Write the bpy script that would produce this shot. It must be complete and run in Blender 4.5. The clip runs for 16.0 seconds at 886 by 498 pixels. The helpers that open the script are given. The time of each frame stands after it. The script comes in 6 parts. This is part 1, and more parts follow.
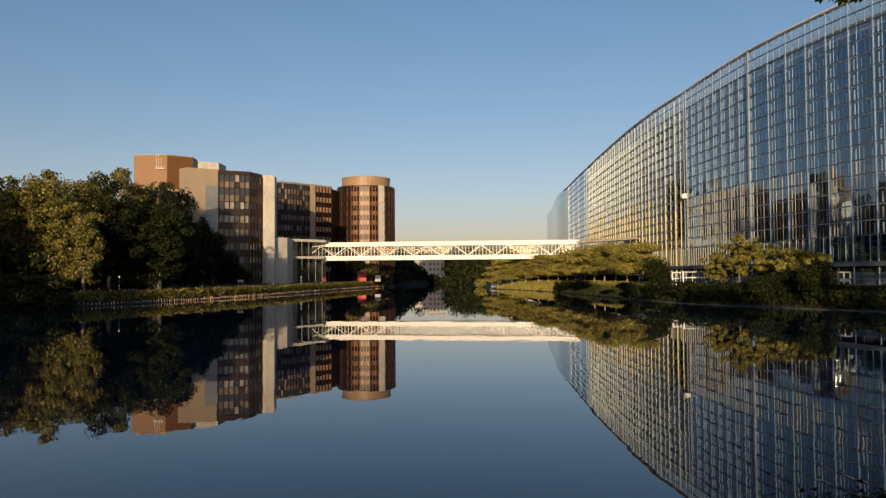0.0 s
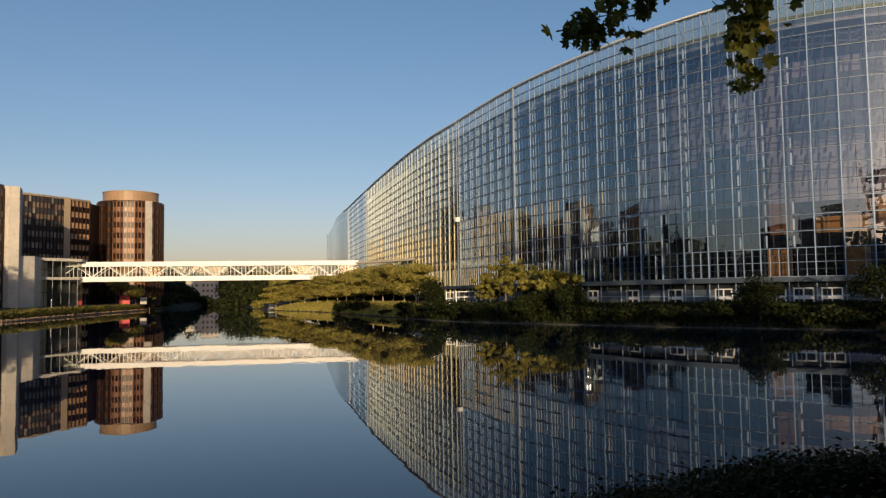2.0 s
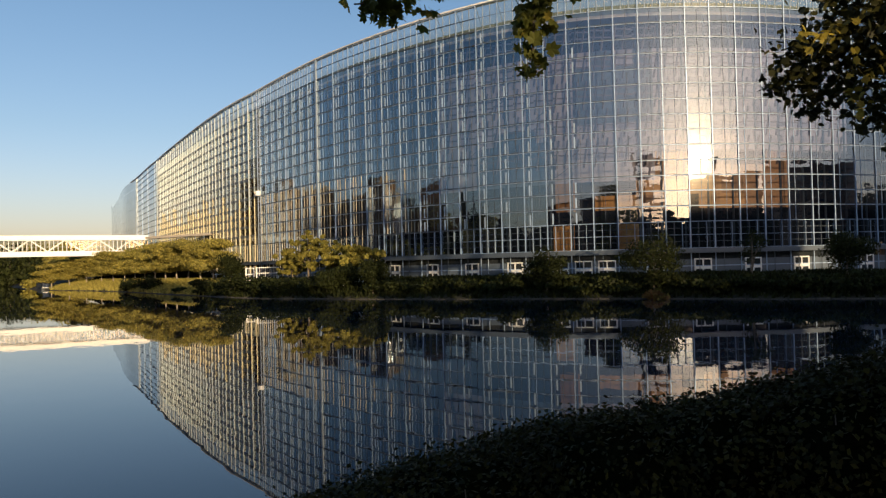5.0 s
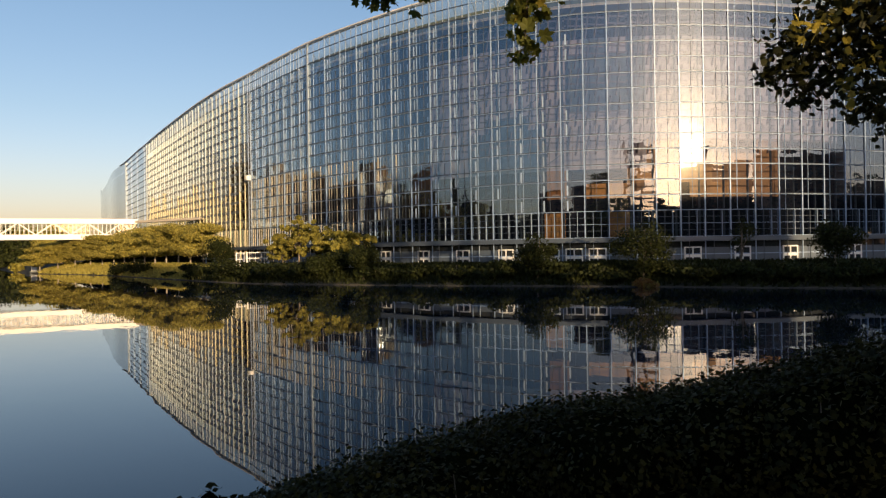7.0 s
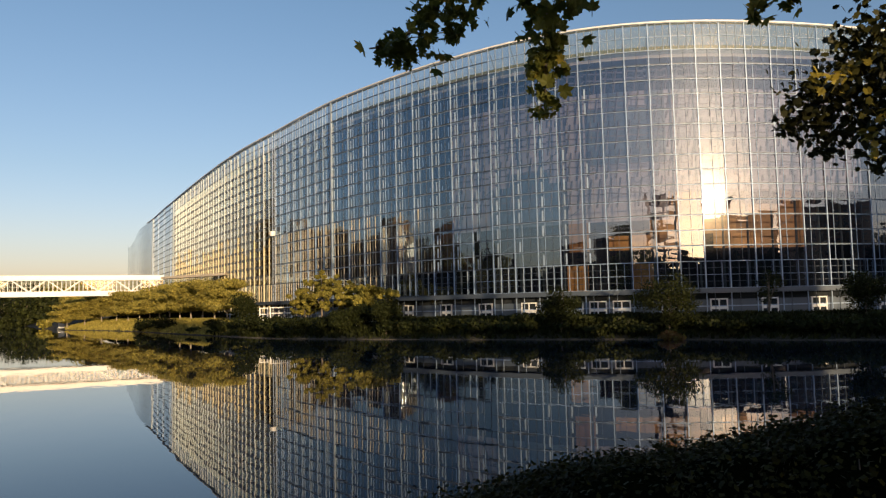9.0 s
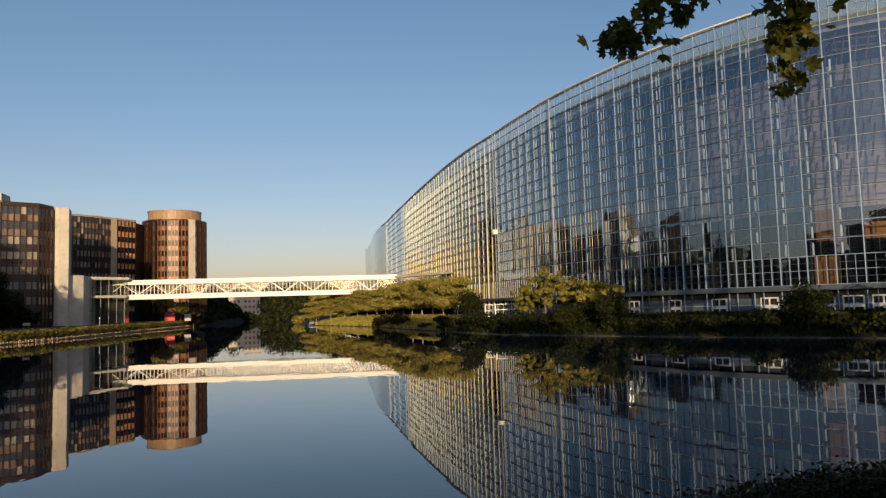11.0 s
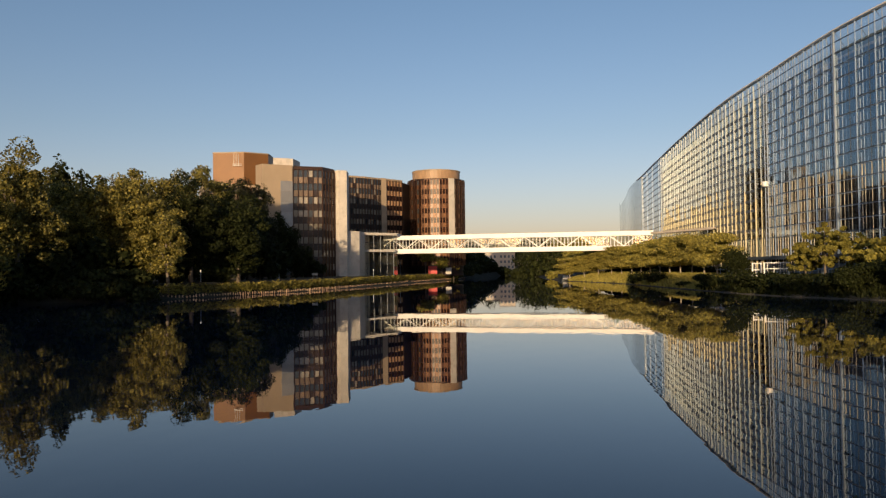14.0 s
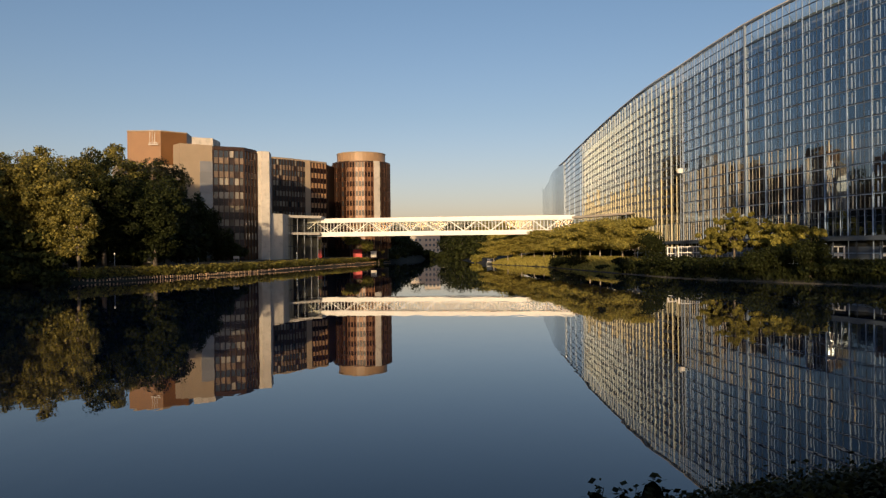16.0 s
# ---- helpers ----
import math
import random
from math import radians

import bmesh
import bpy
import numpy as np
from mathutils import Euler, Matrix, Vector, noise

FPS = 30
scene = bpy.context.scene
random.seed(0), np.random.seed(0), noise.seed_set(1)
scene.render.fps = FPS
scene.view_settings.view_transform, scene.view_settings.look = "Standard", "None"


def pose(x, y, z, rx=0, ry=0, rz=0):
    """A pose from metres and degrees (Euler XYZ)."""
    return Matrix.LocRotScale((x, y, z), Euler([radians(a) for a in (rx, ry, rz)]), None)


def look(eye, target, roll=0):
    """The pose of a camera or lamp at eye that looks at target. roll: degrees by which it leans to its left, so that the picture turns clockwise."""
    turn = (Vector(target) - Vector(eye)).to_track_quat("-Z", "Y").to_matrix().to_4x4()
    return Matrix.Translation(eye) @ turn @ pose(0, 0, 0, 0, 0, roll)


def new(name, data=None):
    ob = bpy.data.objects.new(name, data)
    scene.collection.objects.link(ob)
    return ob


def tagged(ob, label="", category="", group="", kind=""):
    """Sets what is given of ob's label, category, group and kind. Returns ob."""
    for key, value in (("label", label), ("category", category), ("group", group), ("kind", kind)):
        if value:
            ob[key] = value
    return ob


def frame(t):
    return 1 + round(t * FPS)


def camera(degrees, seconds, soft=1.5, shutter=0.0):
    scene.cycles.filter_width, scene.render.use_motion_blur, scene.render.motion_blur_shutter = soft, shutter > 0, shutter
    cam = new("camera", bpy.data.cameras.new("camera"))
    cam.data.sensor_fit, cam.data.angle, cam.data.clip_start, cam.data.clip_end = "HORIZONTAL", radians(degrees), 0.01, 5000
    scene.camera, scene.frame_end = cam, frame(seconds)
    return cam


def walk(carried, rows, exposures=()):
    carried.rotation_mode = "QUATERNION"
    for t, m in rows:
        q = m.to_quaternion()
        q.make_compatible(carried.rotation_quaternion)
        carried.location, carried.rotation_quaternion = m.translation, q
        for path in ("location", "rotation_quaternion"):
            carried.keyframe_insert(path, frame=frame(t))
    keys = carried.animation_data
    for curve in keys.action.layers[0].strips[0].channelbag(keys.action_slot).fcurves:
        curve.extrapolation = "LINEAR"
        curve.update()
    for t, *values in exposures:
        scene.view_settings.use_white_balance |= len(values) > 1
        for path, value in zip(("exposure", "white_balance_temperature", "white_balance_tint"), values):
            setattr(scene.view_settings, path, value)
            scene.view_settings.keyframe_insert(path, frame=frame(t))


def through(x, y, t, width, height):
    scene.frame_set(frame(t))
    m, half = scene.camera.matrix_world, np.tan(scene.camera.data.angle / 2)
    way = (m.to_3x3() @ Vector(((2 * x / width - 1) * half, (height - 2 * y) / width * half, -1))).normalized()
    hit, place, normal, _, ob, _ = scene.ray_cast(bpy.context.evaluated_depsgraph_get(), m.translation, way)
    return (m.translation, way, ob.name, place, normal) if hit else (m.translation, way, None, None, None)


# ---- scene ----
# ---------------------------------------------------------------- camera
EYE = 4.4          # metres over the water
TURNS = [          # seconds, yaw, pitch, lean
    (0.0, 0.01, 1.95, 0.37),
    (0.5, -4.22, 2.04, 0.39),
    (1.0, -7.52, 2.2, 0.75),
    (1.5, -11.83, 2.55, 0.85),
    (2.0, -17.14, 3.39, 0.81),
    (2.5, -21.6, 3.72, 0.78),
    (3.0, -25.61, 3.97, 0.89),
    (3.5, -28.58, 3.92, 1.03),
    (4.0, -30.83, 3.69, 1.06),
    (4.5, -32.0, 2.77, 1.33),
    (4.7, -32.24, 2.08, 1.36),
    (6.8, -33.09, -0.81, 0.88),
    (7.0, -33.18, 0.08, 0.87),
    (7.5, -33.74, 2.45, 0.72),
    (8.0, -34.72, 3.78, 0.63),
    (8.2, -34.88, 4.0, 0.79),
    (10.3, -21.5, 4.61, 1.79),
    (10.5, -20.41, 4.6, 1.66),
    (11.0, -14.09, 4.47, 1.6),
    (11.5, -7.52, 4.28, 1.31),
    (12.0, -2.78, 3.98, 1.09),
    (12.5, 1.13, 3.42, 0.82),
    (13.0, 4.1, 2.81, 0.62),
    (13.5, 5.05, 2.44, 0.58),
    (14.0, 5.54, 1.41, 0.67),
    (14.5, 5.49, 0.62, 0.76),
    (15.0, 4.31, 0.24, 0.79),
    (15.5, 2.09, 0.03, 0.56),
    (16.0, -0.32, 0.04, 0.56),
]
cam = camera(62.5, 16.0, soft=1.3)
# a hand-held pan: the eye swings a little round the body as it turns
walk(cam, [(t, pose(-0.0035 * yaw, 0.0, EYE, 90 + pitch, lean, yaw)) for t, yaw, pitch, lean in TURNS],
     exposures=[(0.0, -0.14, 5900, 13), (1.5, -0.16, 5850, 13), (2.5, -0.15, 5740, 12), (3.0, 0.0, 5740, 11.5), (3.5, 0.02, 5740, 11), (4.7, 0.12, 5850, 12), (7.0, 0.33, 6250, 15), (8.2, 0.33, 6250, 15), (10.5, -0.05, 5970, 14), (12.5, -0.03, 6100, 15), (14.5, -0.04, 6150, 16), (16.0, -0.09, 6150, 16)])

# ---------------------------------------------------------------- light
SUN_AZ, SUN_EL = 187.5, 7.2      # degrees clockwise from the y axis, degrees over the horizon
world = bpy.data.worlds.new("sky")
scene.world = world
world.use_nodes = True
wn = world.node_tree.nodes
sky = wn.new("ShaderNodeTexSky")
sky.sky_type = "NISHITA"
sky.sun_disc = False
sky.sun_elevation, sky.sun_rotation = radians(SUN_EL), radians(SUN_AZ)
sky.altitude, sky.air_density, sky.dust_density, sky.ozone_density = 150, 1.0, 1.35, 1.8
wn["Background"].inputs["Strength"].default_value = 0.15
# evening haze: the air near the horizon is paler and warmer all round
wc = wn.new("ShaderNodeTexCoord")
ws = wn.new("ShaderNodeSeparateXYZ")
wr = wn.new("ShaderNodeValToRGB")
wm = wn.new("ShaderNodeVectorMath")
wm.operation = "MULTIPLY"
wr.color_ramp.elements[0].position, wr.color_ramp.elements[0].color = 0.0, (1.42, 1.1, 1.22, 1)
wr.color_ramp.elements[1].position, wr.color_ramp.elements[1].color = 0.4, (1.0, 1.0, 1.0, 1)
for place, tint in ((0.07, (1.26, 1.03, 1.1, 1)), (0.18, (1.1, 0.99, 1.0, 1))):
    wr.color_ramp.elements.new(place).color = tint
wl = world.node_tree.links
wl.new(wc.outputs["Generated"], ws.inputs["Vector"])
wl.new(ws.outputs["Z"], wr.inputs["Fac"])
wl.new(sky.outputs["Color"], wm.inputs[0])
wl.new(wr.outputs["Color"], wm.inputs[1])
wl.new(wm.outputs["Vector"], wn["Background"].inputs["Color"])
sun_data = bpy.data.lights.new("sun", "SUN")
sun_data.energy, sun_data.angle, sun_data.color = 5.0, radians(0.6), (1.0, 0.72, 0.38)
sun = new("sun", sun_data)
sun_to = Vector((math.sin(radians(SUN_AZ)) * math.cos(radians(SUN_EL)), math.cos(radians(SUN_AZ)) * math.cos(radians(SUN_EL)), math.sin(radians(SUN_EL))))
sun.matrix_world = look(sun_to * 300, (0, 0, 0))


# ---------------------------------------------------------------- mesh helpers
class Shape:
    """Vertices and faces gathered into one mesh."""

    def __init__(self):
        self.v, self.f = [], []

    def add(self, verts, faces):
        n = len(self.v)
        self.v += [tuple(p) for p in verts]
        self.f += [tuple(i + n for i in f) for f in faces]
        return self

    def box(self, x0, y0, z0, x1, y1, z1, m=None):
        c = [Vector((x, y, z)) for z in (z0, z1) for y in (y0, y1) for x in (x0, x1)]
        if m is not None:
            c = [m @ p for p in c]
        return self.add(c, [(0, 2, 3, 1), (4, 5, 7, 6), (0, 1, 5, 4), (2, 6, 7, 3), (0, 4, 6, 2), (1, 3, 7, 5)])

    def beam(self, a, b, w, d, side=(0, 0, 1)):
        """A bar from a to b: w across, d along the given side."""
        a, b = Vector(a), Vector(b)
        t = (b - a).normalized()
        s = Vector(side)
        if abs(s.dot(t)) > 0.98:
            s = Vector((1, 0, 0))
        u = t.cross(s).normalized()
        s = u.cross(t).normalized()
        c = [p + u * (w / 2 * i) + s * (d / 2 * j) for p in (a, b) for i, j in ((-1, -1), (1, -1), (1, 1), (-1, 1))]
        return self.add(c, [(3, 2, 1, 0), (4, 5, 6, 7), (0, 1, 5, 4), (1, 2, 6, 5), (2, 3, 7, 6), (3, 0, 4, 7)])

    def prism(self, ring, z0, z1):
        """A closed plan, counter-clockwise, raised from z0 to z1."""
        n = len(ring)
        v = [(x, y, z0) for x, y in ring] + [(x, y, z1) for x, y in ring]
        return self.add(v, [tuple(range(n - 1, -1, -1)), tuple(range(n, 2 * n))] + [(i, (i + 1) % n, n + (i + 1) % n, n + i) for i in range(n)])

    def tube(self, pts, radii, n=8):
        """A tapered round limb along points."""
        rings = []
        for i, p in enumerate(pts):
            a = Vector(pts[max(i - 1, 0)])
            b = Vector(pts[min(i + 1, len(pts) - 1)])
            t = (b - a).normalized()
            u = t.cross(Vector((0.31, 0.17, 0.93))).normalized()
            w = t.cross(u)
            rings += [Vector(p) + (u * math.cos(k * math.tau / n) + w * math.sin(k * math.tau / n)) * radii[i] for k in range(n)]
        f = [(i * n + k, i * n + (k + 1) % n, (i + 1) * n + (k + 1) % n, (i + 1) * n + k) for i in range(len(pts) - 1) for k in range(n)]
        m = (len(pts) - 1) * n
        return self.add(rings, f + [tuple(range(n - 1, -1, -1)), tuple(range(m, m + n))])

    def sweep(self, pts, w, d):
        """One unbroken bar of w across and d high along a level line of points."""
        n, ring = len(pts), []
        for i, p in enumerate(pts):
            t = Vector(pts[min(i + 1, n - 1)]) - Vector(pts[max(i - 1, 0)])
            o = Vector((t.y, -t.x, 0)).normalized() * (w / 2)
            z = Vector((0, 0, d / 2))
            p = Vector(p)
            ring += [p - o - z, p + o - z, p + o + z, p - o + z]
        f = [(4 * i + a, 4 * i + b, 4 * i + 4 + b, 4 * i + 4 + a) for i in range(n - 1) for a, b in ((0, 1), (1, 2), (2, 3), (3, 0))]
        return self.add(ring, f + [(3, 2, 1, 0), (4 * n - 4, 4 * n - 3, 4 * n - 2, 4 * n - 1)])

    def sheet(self, low, high):
        """A strip between two lines of as many points."""
        n = len(low)
        return self.add(list(low) + list(high), [(i, i + 1, n + i + 1, n + i) for i in range(n - 1)])

    def mesh(self, name):
        me = bpy.data.meshes.new(name)
        me.from_pydata(self.v, [], self.f)
        me.update()
        return me


def part(name, shape, material, parent=None, label="", smooth=False):
    """Links a shape, or a mesh that is shared, as one object under a thing."""
    me = shape if isinstance(shape, bpy.types.Mesh) else shape.mesh(name)
    if material is not None and not me.materials:
        me.materials.append(material)
    if smooth:
        me.polygons.foreach_set("use_smooth", [True] * len(me.polygons))
    ob = new(name, me)
    if parent is not None:
        ob.parent = parent
    if label:
        ob["label"] = label
    return ob


def thing(name, label, category, at=(0, 0, 0), turn=0.0, group="", kind=""):
    ob = new(name)
    ob.empty_display_size = 0.3
    ob.matrix_basis = pose(at[0], at[1], at[2], 0, 0, turn)
    return tagged(ob, label, category, group, kind)


def polar(az, d):
    """Plan point by bearing from the eye, clockwise in degrees, and distance."""
    return Vector((d * math.sin(radians(az)), d * math.cos(radians(az))))


# ---------------------------------------------------------------- materials
def material(name, colour, rough=0.7, metal=0.0, vary=0.15, scale=1.0, bump=0.0, island=0.0, per_object=0.0, coat=0.0, stain_shade=0.0, spec=0.5):
    """A surface with noise at two scales, and brightness varied by piece."""
    m = bpy.data.materials.new(name)
    m.use_nodes = True
    n, l = m.node_tree.nodes, m.node_tree.links
    p = n["Principled BSDF"]
    p.inputs["Roughness"].default_value, p.inputs["Metallic"].default_value = rough, metal
    p.inputs["Coat Weight"].default_value = coat
    p.inputs["Specular IOR Level"].default_value = spec
    co = n.new("ShaderNodeTexCoord")
    big, fine = n.new("ShaderNodeTexNoise"), n.new("ShaderNodeTexNoise")
    big.inputs["Scale"].default_value, fine.inputs["Scale"].default_value = 0.35 * scale, 6.0 * scale
    big.inputs["Detail"].default_value, fine.inputs["Detail"].default_value = 5, 4
    for t in (big, fine):
        l.new(co.outputs["Object"], t.inputs["Vector"])
    mix = n.new("ShaderNodeMath")
    mix.operation = "MULTIPLY_ADD"
    l.new(fine.outputs["Fac"], mix.inputs[0])
    mix.inputs[1].default_value = 0.5
    l.new(big.outputs["Fac"], mix.inputs[2])           # 0.25 .. 1.25, mean 0.75
    rng = n.new("ShaderNodeMapRange")
    l.new(mix.outputs[0], rng.inputs["Value"])
    rng.inputs["From Min"].default_value, rng.inputs["From Max"].default_value = 0.45, 1.05
    rng.inputs["To Min"].default_value, rng.inputs["To Max"].default_value = 1 - vary, 1 + vary
    value = rng.outputs["Result"]
    for amount, node, out in ((island, "ShaderNodeNewGeometry", "Random Per Island"), (per_object, "ShaderNodeObjectInfo", "Random")):
        if amount:
            r = n.new(node)
            q = n.new("ShaderNodeMapRange")
            l.new(r.outputs[out], q.inputs["Value"])
            q.inputs["To Min"].default_value, q.inputs["To Max"].default_value = 1 - amount, 1 + amount
            k = n.new("ShaderNodeMath")
            k.operation = "MULTIPLY"
            l.new(value, k.inputs[0])
            l.new(q.outputs["Result"], k.inputs[1])
            value = k.outputs[0]
    c = n.new("ShaderNodeVectorMath")
    c.operation = "SCALE"
    c.inputs[0].default_value = colour
    l.new(value, c.inputs["Scale"])
    out = c.outputs["Vector"]
    if stain_shade:
        mus = n.new("ShaderNodeTexNoise")
        mus.inputs["Scale"].default_value, mus.inputs["Detail"].default_value = 0.9 * scale, 8
        l.new(co.outputs["Object"], mus.inputs["Vector"])
        ramp = n.new("ShaderNodeMapRange")
        l.new(mus.outputs["Fac"], ramp.inputs["Value"])
        ramp.inputs["From Min"].default_value, ramp.inputs["From Max"].default_value = 0.52, 0.72
        ramp.inputs["To Max"].default_value = stain_shade
        mx = n.new("ShaderNodeMix")
        mx.data_type = "RGBA"
        l.new(ramp.outputs["Result"], mx.inputs["Factor"])
        l.new(out, mx.inputs["A"])
        mx.inputs["B"].default_value = (colour[0] * 0.35, colour[1] * 0.33, colour[2] * 0.3, 1)
        out = mx.outputs["Result"]
    l.new(out, p.inputs["Base Color"])
    if bump:
        b = n.new("ShaderNodeBump")
        b.inputs["Strength"].default_value, b.inputs["Distance"].default_value = bump, 0.05
        l.new(fine.outputs["Fac"], b.inputs["Height"])
        l.new(b.outputs["Normal"], p.inputs["Normal"])
    return m


def leaf_material(name, colour, second, through=0.25, island=0.35, rough=0.55, spec=0.3):
    """Foliage: two greens mixed by piece, some light let through."""
    m = bpy.data.materials.new(name)
    m.use_nodes = True
    n, l = m.node_tree.nodes, m.node_tree.links
    p = n["Principled BSDF"]
    p.inputs["Roughness"].default_value = rough
    p.inputs["Specular IOR Level"].default_value = spec
    geo = n.new("ShaderNodeNewGeometry")
    obj = n.new("ShaderNodeObjectInfo")
    co = n.new("ShaderNodeTexCoord")
    noi = n.new("ShaderNodeTexNoise")
    noi.inputs["Scale"].default_value = 0.45
    l.new(co.outputs["Object"], noi.inputs["Vector"])
    mx = n.new("ShaderNodeMix")
    mx.data_type = "RGBA"
    mx.inputs["A"].default_value, mx.inputs["B"].default_value = (*colour, 1), (*second, 1)
    s = n.new("ShaderNodeMath")
    s.operation = "MULTIPLY_ADD"
    l.new(geo.outputs["Random Per Island"], s.inputs[0])
    s.inputs[1].default_value = 0.6
    r = n.new("ShaderNodeMapRange")
    l.new(noi.outputs["Fac"], r.inputs["Value"])
    r.inputs["From Min"].default_value, r.inputs["From Max"].default_value, r.inputs["To Max"].default_value = 0.35, 0.7, 0.5
    l.new(r.outputs["Result"], s.inputs[2])
    l.new(s.outputs[0], mx.inputs["Factor"])
    q = n.new("ShaderNodeMapRange")
    l.new(geo.outputs["Random Per Island"], q.inputs["Value"])
    q.inputs["To Min"].default_value, q.inputs["To Max"].default_value = 1 - island, 1 + island
    q2 = n.new("ShaderNodeMapRange")
    l.new(obj.outputs["Random"], q2.inputs["Value"])
    q2.inputs["To Min"].default_value, q2.inputs["To Max"].default_value = 0.85, 1.15
    k = n.new("ShaderNodeMath")
    k.operation = "MULTIPLY"
    l.new(q.outputs["Result"], k.inputs[0])
    l.new(q2.outputs["Result"], k.inputs[1])
    c = n.new("ShaderNodeVectorMath")
    c.operation = "SCALE"
    l.new(mx.outputs["Result"], c.inputs[0])
    l.new(k.outputs[0], c.inputs["Scale"])
    l.new(c.outputs["Vector"], p.inputs["Base Color"])
    t = n.new("ShaderNodeBsdfTranslucent")
    l.new(c.outputs["Vector"], t.inputs["Color"])
    a = n.new("ShaderNodeMixShader")
    a.inputs["Fac"].default_value = through
    l.new(p.outputs["BSDF"], a.inputs[1])
    l.new(t.outputs["BSDF"], a.inputs[2])
    l.new(a.outputs["Shader"], n["Material Output"].inputs["Surface"])
    return m


def glass_material(name, tint, face_on, mirror=(0.9, 0.94, 1.0), rough=0.0, wave=0.0, haze=0.0):
    """Thin coated glazing: a mirror of face_on strength that grows at a slant, the rest let through with a tint; wave: the bow of the sheets."""
    m = bpy.data.materials.new(name)
    m.use_nodes = True
    n, l = m.node_tree.nodes, m.node_tree.links
    n.remove(n["Principled BSDF"])
    fr = n.new("ShaderNodeLayerWeight")
    slant, share = n.new("ShaderNodeMath"), n.new("ShaderNodeMapRange")
    slant.operation = "POWER"
    slant.inputs[1].default_value = 4.5
    l.new(fr.outputs["Facing"], slant.inputs[0])
    l.new(slant.outputs[0], share.inputs["Value"])
    share.inputs["To Min"].default_value = face_on
    g = n.new("ShaderNodeBsdfGlossy")
    g.inputs["Color"].default_value, g.inputs["Roughness"].default_value = (*mirror, 1), rough
    t = n.new("ShaderNodeBsdfTransparent")
    t.inputs["Color"].default_value = (*tint, 1)
    a = n.new("ShaderNodeMixShader")
    l.new(share.outputs["Result"], a.inputs["Fac"])
    l.new(t.outputs["BSDF"], a.inputs[1])
    l.new(g.outputs["BSDF"], a.inputs[2])
    l.new(a.outputs["Shader"], n["Material Output"].inputs["Surface"])
    if haze:                                 # a rougher second lobe widens the glow round the mirrored sun
        g2, both = n.new("ShaderNodeBsdfGlossy"), n.new("ShaderNodeMixShader")
        g2.inputs["Color"].default_value, g2.inputs["Roughness"].default_value = (1.0, 0.95, 0.85, 1), 0.13
        both.inputs["Fac"].default_value = haze
        l.new(g.outputs["BSDF"], both.inputs[1])
        l.new(g2.outputs["BSDF"], both.inputs[2])
        l.new(both.outputs["Shader"], a.inputs[2])
    if wave:
        co = n.new("ShaderNodeTexCoord")
        no = n.new("ShaderNodeTexNoise")
        no.inputs["Scale"].default_value, no.inputs["Detail"].default_value = 0.45, 1
        mp = n.new("ShaderNodeMapping")
        mp.inputs["Scale"].default_value = (0.6, 0.6, 1.8)
        l.new(co.outputs["Object"], mp.inputs["Vector"])
        l.new(mp.outputs["Vector"], no.inputs["Vector"])
        b = n.new("ShaderNodeBump")
        b.inputs["Strength"].default_value, b.inputs["Distance"].default_value = 1.0, wave
        l.new(no.outputs["Fac"], b.inputs["Height"])
        for s in (g, fr):
            l.new(b.outputs["Normal"], s.inputs["Normal"])
    return m


def veil_material(name, colour, cover):
    """Etched or dotted glass: part of it a pale matt coat, the rest clear."""
    m = bpy.data.materials.new(name)
    m.use_nodes = True
    n, l = m.node_tree.nodes, m.node_tree.links
    p = n["Principled BSDF"]
    p.inputs["Base Color"].default_value, p.inputs["Roughness"].default_value = (*colour, 1), 0.3
    t = n.new("ShaderNodeBsdfTransparent")
    no = n.new("ShaderNodeTexNoise")
    no.inputs["Scale"].default_value, no.inputs["Detail"].default_value = 1.6, 4
    r = n.new("ShaderNodeMapRange")
    r.inputs["To Min"].default_value, r.inputs["To Max"].default_value = cover - 0.45, cover + 0.45
    l.new(no.outputs["Fac"], r.inputs["Value"])
    a = n.new("ShaderNodeMixShader")
    l.new(r.outputs["Result"], a.inputs["Fac"])
    l.new(t.outputs["BSDF"], a.inputs[1])
    l.new(p.outputs["BSDF"], a.inputs[2])
    l.new(a.outputs["Shader"], n["Material Output"].inputs["Surface"])
    return m


